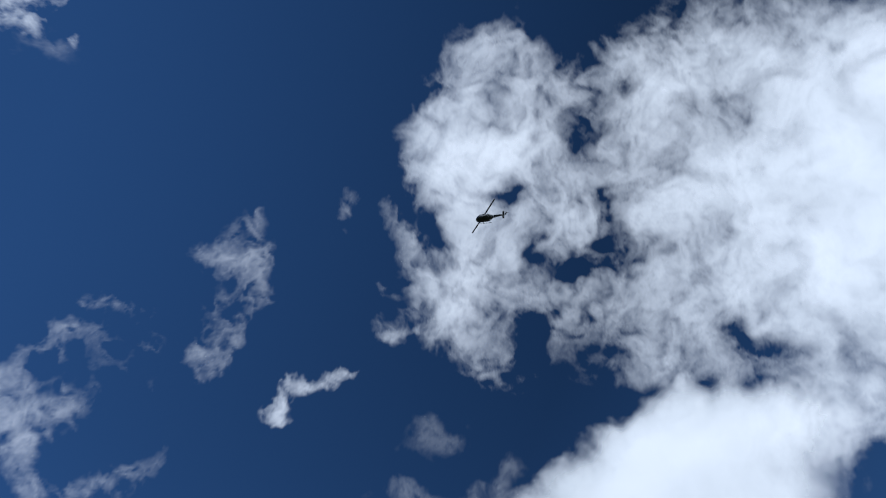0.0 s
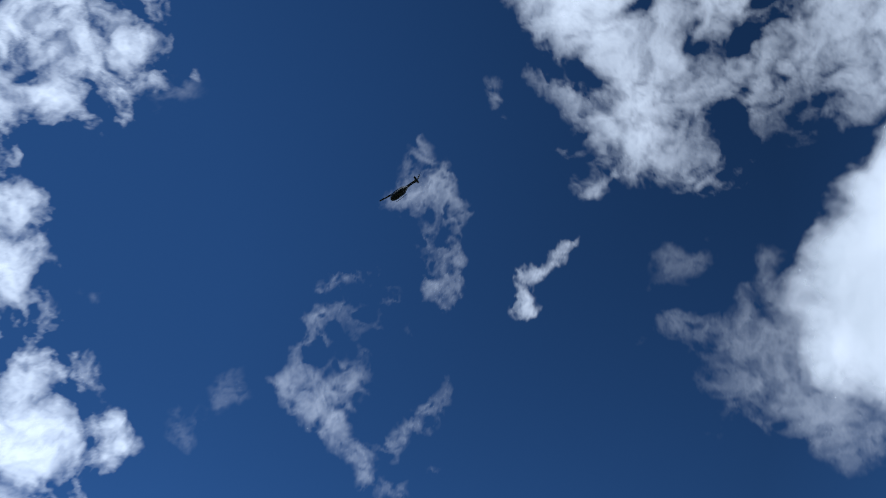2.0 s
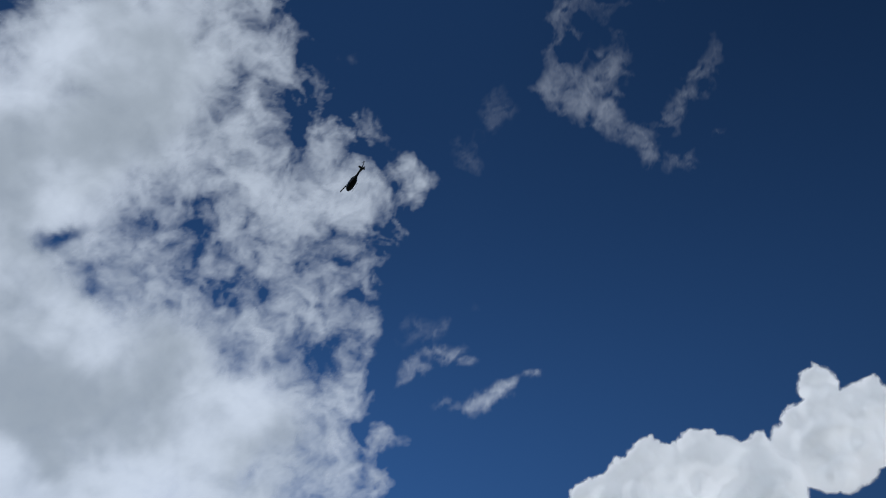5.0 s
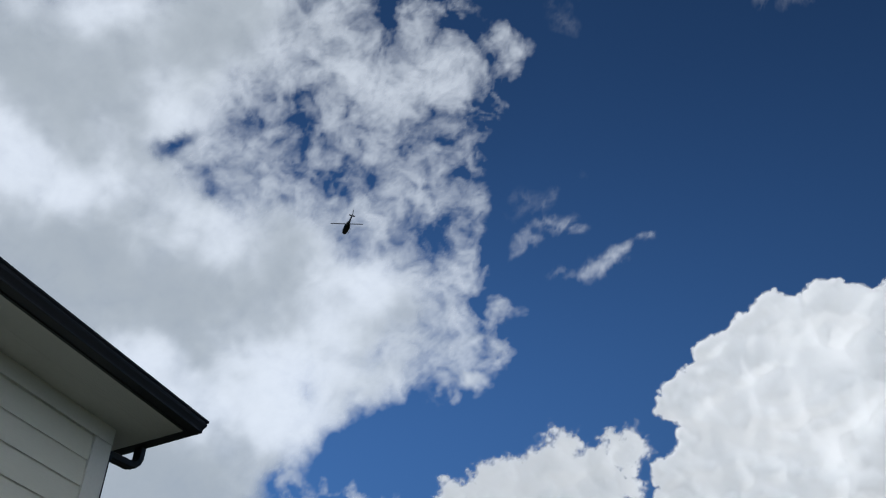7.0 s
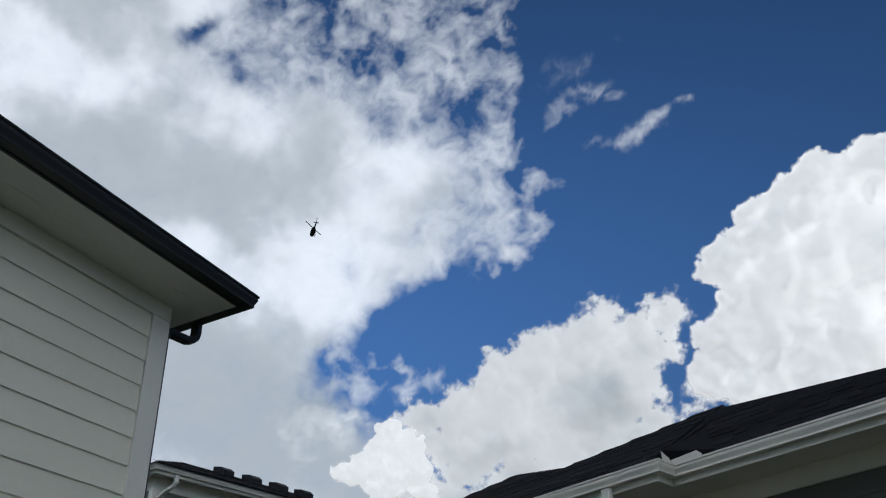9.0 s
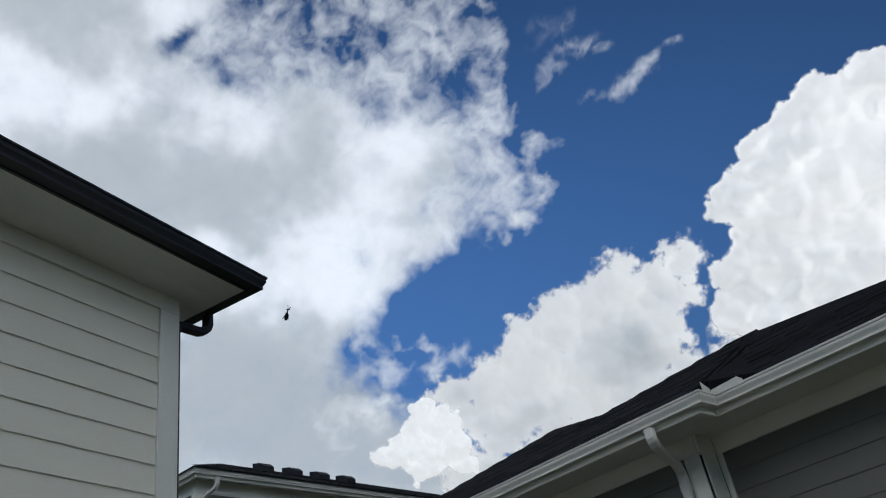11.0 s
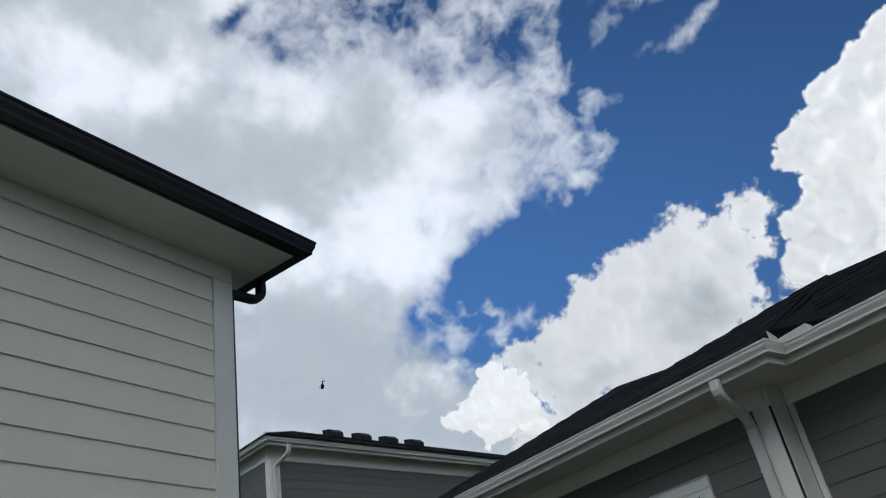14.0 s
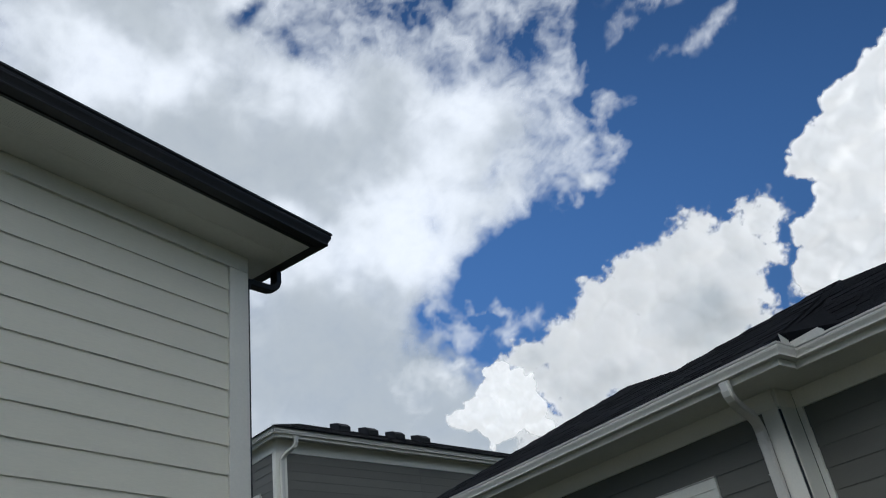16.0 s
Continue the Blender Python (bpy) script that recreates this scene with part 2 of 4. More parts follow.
def window_unit(parent, x0, x1, y, z0, z1, axis="x", out=-1, trim=0.09):
    """A sash window with white casing on a wall facing out along y (or x)."""
    def b(a0, a1, d0, d1, c0, c1, bevel=0.004):
        lo, hi = sorted((y + out * d0, y + out * d1))
        return box(a0, a1, lo, hi, c0, c1, bevel) if axis == "x" else box(lo, hi, a0, a1, c0, c1, bevel)
    win = part("window", b(x0, x1, 0.0, 0.012, z0, z1, 0), WHITE_TRIM, parent, "white sash window in a flat white casing")
    part("casing", b(x0, x1, 0.012, 0.034, z1 - trim, z1), WHITE_TRIM, win)
    part("casing", b(x0, x0 + trim, 0.012, 0.032, z0, z1 - trim - 0.002), WHITE_TRIM, win)
    part("casing", b(x1 - trim, x1, 0.012, 0.032, z0, z1 - trim - 0.002), WHITE_TRIM, win)
    part("window_sill", b(x0 - 0.03, x1 + 0.03, 0.012, 0.06, z0 - 0.05, z0), WHITE_TRIM, win)
    part("head_flashing", b(x0 - 0.01, x1 + 0.01, 0.0, 0.045, z1 + 0.001, z1 + 0.012), WHITE_METAL, win)
    i0, i1, zt = x0 + trim + 0.005, x1 - trim - 0.005, z1 - trim - 0.005
    mid = (z0 + zt) / 2
    for c0, c1 in ((z0 + 0.005, mid), (mid + 0.004, zt)):
        part("sash_rail", b(i0, i1, 0.013, 0.024, c1 - 0.045, c1), WHITE_TRIM, win)
        part("sash_rail", b(i0, i1, 0.013, 0.024, c0, c0 + 0.045), WHITE_TRIM, win)
        part("sash_stile", b(i0, i0 + 0.045, 0.013, 0.023, c0 + 0.046, c1 - 0.046), WHITE_TRIM, win)
        part("sash_stile", b(i1 - 0.045, i1, 0.013, 0.023, c0 + 0.046, c1 - 0.046), WHITE_TRIM, win)
        part("pane", b(i0 + 0.046, i1 - 0.046, 0.013, 0.017, c0 + 0.046, c1 - 0.046, 0), PANE, win)


EYE = 1.6

# ---------------------------------------------------------------- ground
gbm = bmesh.new()
bmesh.ops.create_grid(gbm, x_segments=60, y_segments=60, size=4500)
for v in gbm.verts:
    r = v.co.length
    v.co.z = -0.0 if r < 200 else 2.0 * noise.noise(v.co / 700.0) - 2.0
tagged(mesh_object("ground", gbm, GRASS), "mown green lawn running out to the horizon", "ground", kind="structure")


# ---------------------------------------------------------------- white house beside the camera
def white_house():
    """Wall faces at y = 3.67 and x = 3.285."""
    y, xc, top = 3.67, 3.285, EYE + 2.96
    h = empty("white_house", pose(0, 0, 0), "white lap-sided house with black gutters and a white soffit", "house")
    side = top - 0.125
    part("wall", box(-7, xc - 0.02, y + 0.02, 11, 0, top), WHITE_SIDING, h, "white lap-sided wall")
    part("corner_board", box(xc - 0.16, xc, y - 0.008, y + 0.018, 0, side + 0.005, 0.003), WHITE_TRIM, h)
    part("corner_board", box(xc - 0.018, xc + 0.006, y + 0.02, y + 0.16, 0, side + 0.005, 0.003), WHITE_TRIM, h)
    part("frieze_board", box(-7, xc - 0.001, y - 0.010, y + 0.018, side + 0.006, top - 0.001, 0.003), WHITE_TRIM, h)
    part("frieze_board", box(xc - 0.018, xc + 0.008, y + 0.02, 11, side + 0.006, top - 0.001, 0.003), WHITE_TRIM, h)
    ex, ey = xc + 0.215, y - 0.40
    part("soffit", box(-7.4, ex, ey + 0.2, y + 0.3, top, top + 0.012), WHITE_SOFFIT, h, "plain white soffit panel")
    part("soffit", box(-7.4, ex, ey, ey + 0.198, top, top + 0.012), VENT_SOFFIT, h, "white soffit strip with small vent holes")
    part("soffit", box(xc - 0.2, ex, y + 0.303, 11.4, top, top + 0.012), WHITE_SOFFIT, h)
    part("fascia", box(-7.4, ex + 0.02, ey - 0.02, ey - 0.001, top - 0.004, top + 0.115, 0.002), BLACK_METAL, h, "black metal fascia")
    part("fascia", box(ex + 0.001, ex + 0.02, ey, 11.4, top - 0.004, top + 0.113, 0.002), BLACK_METAL, h, "black metal fascia")
    g1 = part("gutter", gutter_run((-7.4, ey - 0.021), (ex + 0.021, ey - 0.021), (0, -1), top + 0.004, 0, 1, 0.76), BLACK_METAL, h, "black moulded eaves gutter")
    part("gutter", gutter_run((ex + 0.021, ey - 0.021), (ex + 0.021, 11.4), (1, 0), top + 0.003, 1, 0, 0.76), BLACK_METAL, h, "black moulded eaves gutter")
    for x in np.arange(-6.8, 3.0, 0.61):
        part("gutter_hanger", box(x, x + 0.02, ey - 0.11, ey - 0.03, top + 0.09, top + 0.097), BLACK_METAL, g1)
    # downspout: out of the side gutter, back under the eave and down the corner
    dx, dy = ex + 0.075, y + 0.02
    part("downspout_elbow", tube([(dx, dy, top + 0.01), (dx, dy, top - 0.075), (dx - 0.008, dy + 0.003, top - 0.105), (dx - 0.03, dy + 0.01, top - 0.13), (dx - 0.065, dy + 0.02, top - 0.142), (xc + 0.08, dy + 0.03, top - 0.15), (xc + 0.04, dy + 0.03, top - 0.155), (xc + 0.022, dy + 0.03, top - 0.20)], 0.07, 0.055, (0, 1, 0)), BLACK_METAL, h, "black downspout elbow")
    part("downspout", tube([(xc + 0.022, dy + 0.03, top - 0.20), (xc + 0.022, dy + 0.03, 0.12), (xc + 0.20, dy + 0.03, 0.06)], 0.07, 0.03, (0, 1, 0)), BLACK_METAL, h, "black downspout on the corner")
    rx0, rx1, ry0, ry1 = -7.5, ex + 0.05, ey - 0.05, 11.5
    zr, tp = top + 0.12, 0.45
    half = (ry1 - ry0) / 2
    apex = [(rx0 + half, ry0 + half, zr + half * tp), (rx1 - half, ry0 + half, zr + half * tp)]
    c = [(rx0, ry0, zr), (rx1, ry0, zr), (rx1, ry1, zr), (rx0, ry1, zr)]
    part("roof", roof_shell([[c[0], c[1], apex[1], apex[0]], [c[1], c[2], apex[1]], [c[2], c[3], apex[0], apex[1]], [c[3], c[0], apex[0]]]), SHINGLE, h, "dark shingle hip roof")
    siding(h, WHITE_SIDING, -7, xc - 0.161, y + 0.02, side + 0.003, 0.2, joints=(-3.4,))
    siding(h, WHITE_SIDING, y + 0.161, 11, xc - 0.02, side + 0.003, 0.2, axis="y", out=1)
    return h


# ---------------------------------------------------------------- grey house with white trim
def grey_house():
    """Local x runs along the front towards the viewer's right, y into the house; the front steps back at x = -3.396."""
    h = empty("grey_house", pose(0, 0, 0, 0, 0, 252.33), "grey lap-sided house with white trim and a black shingle roof", "house")
    ya, yb, xj, top = 6.25, 6.52, -3.396, EYE + 2.0
    side = EYE + 1.89
    part("wall", box(-8.4, xj, ya + 0.02, 12.6, 0, top + 0.04), GREY_SIDING, h, "grey lap-sided wall")
    part("wall", box(xj + 0.001, 3.2, yb + 0.02, 12.6, 0, top + 0.04), GREY_SIDING, h, "grey lap-sided wall, set back")
    part("corner_board", box(xj - 0.155, xj, ya - 0.008, ya + 0.018, 0, side, 0.003), WHITE_TRIM, h)
    part("corner_board", box(xj - 0.002, xj + 0.022, ya + 0.02, yb - 0.02, 0, side, 0.003), WHITE_TRIM, h)
    # solid dark strip in place of the shade between the boards
    part("shadow_gap", box(xj + 0.0, xj + 0.014, ya + 0.002, ya + 0.019, 0, side - 0.02), GAP, h, "dark strip standing for the shade in the joint between corner boards")
    part("corner_board", box(xj + 0.023, xj + 0.075, yb - 0.012, yb + 0.018, 0, side, 0.003), WHITE_TRIM, h)
    part("corner_board", box(-8.4, -8.26, ya - 0.008, ya + 0.018, 0, side, 0.003), WHITE_TRIM, h)
    fa, fb, ej = 5.69, 5.94, -2.965
    part("soffit", box(-8.9, ej, fa, ya + 0.28, top + 0.05, top + 0.062), WHITE_SOFFIT, h, "flat white soffit panel")
    part("soffit", box(ej + 0.002, 3.7, fb, yb + 0.28, top + 0.05, top + 0.062), WHITE_SOFFIT, h, "flat white soffit panel")
    part("soffit", box(xj, ej, ya + 0.282, yb + 0.28, top + 0.05, top + 0.062), WHITE_SOFFIT, h, "flat white soffit panel")
    part("frieze_board", box(-8.9, xj - 0.004, ya - 0.012, ya + 0.016, side, top + 0.049, 0.003), WHITE_TRIM, h, "white frieze board under the soffit")
    part("frieze_board", box(xj + 0.002, xj + 0.026, ya - 0.012, yb - 0.017, side, top + 0.049, 0.003), WHITE_TRIM, h, "white frieze board under the soffit")
    part("frieze_board", box(xj + 0.027, 3.7, yb - 0.016, yb + 0.016, side, top + 0.049, 0.003), WHITE_TRIM, h, "white frieze board under the soffit")
    part("fascia", box(-8.9, ej + 0.02, fa - 0.02, fa - 0.001, top + 0.004, top + 0.16, 0.002), WHITE_TRIM, h)
    part("fascia", box(ej + 0.003, ej + 0.02, fa, fb - 0.022, top + 0.004, top + 0.16, 0.002), WHITE_TRIM, h)
    part("fascia", box(ej + 0.003, 3.7, fb - 0.02, fb - 0.001, top + 0.004, top + 0.16, 0.002), WHITE_TRIM, h)
    part("gutter", gutter_run((-8.9, fa - 0.021), (ej + 0.021, fa - 0.021), (0, -1), top + 0.058, 0, 1, 0.74), WHITE_METAL, h, "white moulded eaves gutter")
    part("gutter", gutter_run((ej + 0.021, fa - 0.021), (ej + 0.021, fb - 0.021), (1, 0), top + 0.058, 1, -1, 0.74), WHITE_METAL, h, "short white gutter return")
    part("gutter", gutter_run((ej + 0.021, fb - 0.021), (3.7, fb - 0.021), (0, -1), top + 0.058, -1, 0, 0.74), WHITE_METAL, h, "white moulded eaves gutter")
    # upright splash plate on the gutter's inner corner
    part("splash_guard", prism([(0, 0), (0.29, 0), (0.29, 0.035), (0.25, 0.07), (0, 0.055)], lambda a, b, e: (ej + 0.085 + a, fb - 0.112 + e * 0.004, top + 0.135 + b)), WHITE_METAL, h, "white metal splash guard on the gutter corner")
    part("splash_guard", prism([(0, 0), (0.12, 0), (0.12, 0.07), (0, 0.11)], lambda a, b, e: (ej + 0.081 + e * 0.004, fb - 0.235 + a, top + 0.135 + b)), WHITE_METAL, h, "white metal splash guard on the gutter corner")
    # downspout
    ox, dx, dw = -3.415, -3.585, ya - 0.05
    bends = [(ox, fa - 0.075, top + 0.04), (ox, fa - 0.075, top - 0.035), (ox - 0.002, fa - 0.064, top - 0.062), (ox - 0.012, fa - 0.03, top - 0.09), (ox - 0.04, fa + 0.07, top - 0.125),
             (dx + 0.07, dw - 0.18, top - 0.175), (dx + 0.035, dw - 0.085, top - 0.2), (dx + 0.01, dw - 0.03, top - 0.225), (dx, dw - 0.004, top - 0.26), (dx, dw, top - 0.31)]
    part("downspout_elbow", tube(bends, 0.085, 0.062, (1, 0, 0)), WHITE_METAL, h, "white downspout elbow with crimped bends")
    ds = part("downspout", tube([(dx, dw, top - 0.31), (dx, dw, 0.12), (dx, dw - 0.16, 0.06)], 0.085, 0.062, (1, 0, 0)), WHITE_METAL, h, "white downspout")
    part("pipe_joint", box(dx - 0.046, dx + 0.046, dw - 0.035, dw + 0.035, top - 0.62, top - 0.612), WHITE_METAL, ds)
    for k in range(4):
        part("crimp", box(dx - 0.045, dx + 0.045, dw - 0.034, dw + 0.034, top - 0.33 - k * 0.016, top - 0.326 - k * 0.016, 0.001), WHITE_METAL, ds)
    part("strap", box(dx - 0.048, dx + 0.048, dw - 0.036, dw + 0.05, top - 0.86, top - 0.835, 0.002), WHITE_METAL, ds)
    window_unit(h, -5.15, -4.18, ya + 0.012, 1.55, EYE + 1.53)
    # roof: a front slope with two hips and a dip between them, and a steeper slope above the set-back gutter
    z0, y0, tp = top + 0.15, 5.6, 0.54
    y1, tq = y0 + 0.25, 0.68

    def up_to(x, y):
        return (x, y, z0 + (y - y0) * tp)

    def back_up(x, y):
        return (x, y, z0 + (y - y1) * tq)
    xs = ej + 0.03
    eave_l = (-8.95, y0, z0)
    p1, dip, p2 = up_to(-5.83, 7.57), up_to(-4.65, 6.85), up_to(-2.98, 7.48)
    q2, low, knee, end = back_up(-2.79, 7.04), back_up(-2.08, 6.77), back_up(-1.03, 6.53), back_up(4.2, 6.51)
    left_slope = [eave_l, (xs, y0, z0), p2, dip, p1]
    right_slope = [(xs, y1, z0), (4.2, y1, z0), end, knee, low, q2]
    step_face = [(xs, y0, z0), (xs, y1, z0), q2, p2]
    saddle = [up_to(xs, y1 + 0.03), (xs + 0.5, y1 + 0.03, z0 + 0.022), up_to(xs, 6.85)]
    saddle_front = [up_to(xs, y1 + 0.032), (xs + 0.5, y1 + 0.032, z0 + 0.02), (xs + 0.5, y1 + 0.034, z0 - 0.02), (xs, y1 + 0.034, z0 - 0.02)]
    back = [(-6.2, 12.8, z0), (-4.4, 12.8, z0), (-2.6, 12.8, z0), (4.2, 12.8, z0)]
    part("roof", roof_shell([left_slope, right_slope, step_face, saddle, saddle_front, [eave_l, p1, back[0]], [p1, dip, back[1], back[0]], [dip, p2, back[2], back[1]], [p2, q2, low, knee, end, back[3], back[2]]], 0.02), SHINGLE, h, "black asphalt shingle roof with hips")
    slope = math.hypot(1, tp)
    rng = random.Random(4)
    step = 0.145
    upv = Vector((0, 1, tp)).normalized()
    first, second, third = [], [], []
    for c in range(16):
        f = c * step / slope
        yy = y0 + f
        left = -8.95 + (f + 0.1) * (8.95 - 5.83) / (7.57 - y0)
        reach = xs - 0.03 * f
        k = (yy - 6.74) / 0.70
        first.append((left, reach) if k < 0 else (left, -4.72 - k * 1.18))
        second.append((0, 0) if k < 0 else (min(-4.55 + k * 1.67, reach), reach))
    for c in range(10):
        yy = y1 + (c + 1.2) * step / math.hypot(1, tq)
        third.append((xs + max(0.0, 0.5 * (6.85 - yy) / (6.85 - y1)), 1.6 if yy < 6.5 else -1.05 - (yy - 6.5) * 4.2 if yy < 6.77 else max(xs, -2.08 - (yy - 6.77) * 2.6)))
    for rows in (first, second):
        shingles(h, Vector((0, y0, z0 + 0.004)), Vector((1, 0, 0)), upv, rows, rng, step)
    shingles(h, Vector((0, y1, z0 + 0.004)), Vector((1, 0, 0)), Vector((0, 1, tq)).normalized(), third, rng, step)
    siding(h, GREY_SIDING, -8.26, xj - 0.156, ya + 0.02, side, 0.2, joints=(-5.9,))
    siding(h, GREY_SIDING, xj + 0.076, 3.2, yb + 0.02, side, 0.2, joints=(0.1,))
    return h


# ---------------------------------------------------------------- two-storey grey house behind
def far_house():
    h = empty("two_storey_house", pose(0, 0, 0, 0, 0, -11.55), "two-storey grey lap-sided house with white trim and roof vents", "house")
    xc, y, top, side = 8.37, 13.2, EYE + 5.15, EYE + 5.04
    part("wall", box(xc + 0.02, 19, y + 0.02, 21, 0, top + 0.14), GREY_SIDING, h, "grey lap-sided wall")
    part("corner_board", box(xc, xc + 0.25, y - 0.008, y + 0.018, 0, side, 0.003), WHITE_TRIM, h)
    part("corner_board", box(xc - 0.008, xc + 0.018, y + 0.02, y + 0.11, 0, side, 0.003), WHITE_TRIM, h)
    ex, ey = 8.19, 12.90
    part("soffit", box(ex, 19.4, ey, y + 0.3, top + 0.15, top + 0.162), WHITE_SOFFIT, h, "flat white soffit panel")
    part("soffit", box(ex, xc + 0.3, y + 0.302, 21.4, top + 0.15, top + 0.162), WHITE_SOFFIT, h, "flat white soffit panel")
    part("frieze_board", box(xc - 0.012, 19, y - 0.012, y + 0.016, side, top + 0.149, 0.003), WHITE_TRIM, h, "white frieze board under the soffit")
    part("frieze_board", box(xc - 0.012, xc + 0.016, y + 0.018, 21, side, top + 0.149, 0.003), WHITE_TRIM, h, "white frieze board under the soffit")
    part("fascia", box(ex - 0.02, 19.4, ey - 0.02, ey - 0.001, top + 0.075, top + 0.23, 0.002), WHITE_TRIM, h)
    part("fascia", box(ex - 0.02, ex - 0.001, ey, 21.4, top + 0.075, top + 0.23, 0.002), WHITE_TRIM, h)
    part("gutter", gutter_run((ex - 0.021, ey - 0.021), (19.4, ey - 0.021), (0, -1), top + 0.13, 1, 0, 0.75), WHITE_METAL, h, "white moulded eaves gutter")
    part("gutter", gutter_run((ex - 0.021, 21.4), (ex - 0.021, ey - 0.021), (-1, 0), top + 0.13, 0, 1, 0.75), WHITE_METAL, h, "white moulded eaves gutter")
    dx, dw = 8.60, y - 0.05
    part("downspout_elbow", tube([(dx, ey - 0.08, top + 0.10), (dx, ey - 0.08, top - 0.03), (dx - 0.02, ey - 0.04, top - 0.10), (dx - 0.09, dw - 0.08, top - 0.20), (dx - 0.12, dw, top - 0.27)], 0.085, 0.062, (1, 0, 0)), WHITE_METAL, h, "white downspout elbow")
    part("downspout", tube([(dx - 0.12, dw, top - 0.27), (dx - 0.12, dw, 0.1)], 0.085, 0.062, (1, 0, 0)), WHITE_METAL, h, "white downspout")
    window_unit(h, 13.75, 14.65, xc + 0.012, EYE + 2.9, EYE + 4.36, axis="y")
    x0, y0, z0, tp = 8.05, 12.76, top + 0.235, 0.5
    zr = z0 + (14.25 - y0) * tp
    c = [(x0, y0, z0), (19.5, y0, z0), (19.5, 21.5, z0), (x0, 21.5, z0)]
    r = [(x0 + 1.75, 14.25, zr), (19.5, 14.25, zr), (19.5, 17.0, zr), (x0 + 1.75, 17.0, zr)]
    part("roof", roof_shell([[c[0], c[1], r[1], r[0]], [c[1], c[2], r[2], r[1]], [c[2], c[3], r[3], r[2]], [c[3], c[0], r[0], r[3]], r], 0.02), SHINGLE, h, "black asphalt shingle hip roof")
    slope = math.hypot(1, tp)
    for k, x in enumerate((10.35, 11.145, 11.94, 12.735)):
        yv = 13.75
        zv = z0 + (yv - y0) * tp
        v = part("roof_vent", prism([(0, -0.05), (0.36, 0.12), (0.36, 0.27), (0.10, 0.20), (-0.01, 0.11)], lambda a, b, e: (x + e * 0.29, yv + a - 0.05, zv + b)), DARK_VENT, h, "black slant-back roof vent")
        part("flashing", box(x - 0.05, x + 0.34, yv - 0.12, yv + 0.0, zv - 0.035, zv - 0.03), DARK_VENT, v)
    rng = random.Random(9)
    shingles(h, Vector((0, y0, z0 + 0.004)), Vector((1, 0, 0)), Vector((0, 1, tp)).normalized(), [(x0 + 0.05 + i * 0.145 / slope * 1.15, 16.5) for i in range(11)], rng, length=1.9)
    siding(h, GREY_SIDING, xc + 0.251, 19, y + 0.02, side, 2.2, joints=(12.1, 15.8))
    siding(h, GREY_SIDING, y + 0.111, 21, xc + 0.02, side, 2.2, axis="y", out=-1)
    return h


white_house()
grey_house()
far_house()


# ---------------------------------------------------------------- helicopter
def lathe(rings, segs=16):
    """A body from rings (x, centre z, half width, half height, squareness), nose first."""
    bm = bmesh.new()
    made = []
    for x, zc, w, hh, sq in rings:
        ring = []
        for i in range(segs):
            a = 2 * math.pi * i / segs
            c, s = math.cos(a), math.sin(a)
            ring.append(bm.verts.new((x, w * math.copysign(abs(c) ** sq, c), zc + hh * math.copysign(abs(s) ** sq, s))))
        made.append(ring)
    for r, q in zip(made, made[1:]):
        for i in range(segs):
            bm.faces.new((r[i], r[(i + 1) % segs], q[(i + 1) % segs], q[i]))
    bm.faces.new(made[0])
    bm.faces.new(made[-1])
    for f in bm.faces:
        f.smooth = True
    return bm


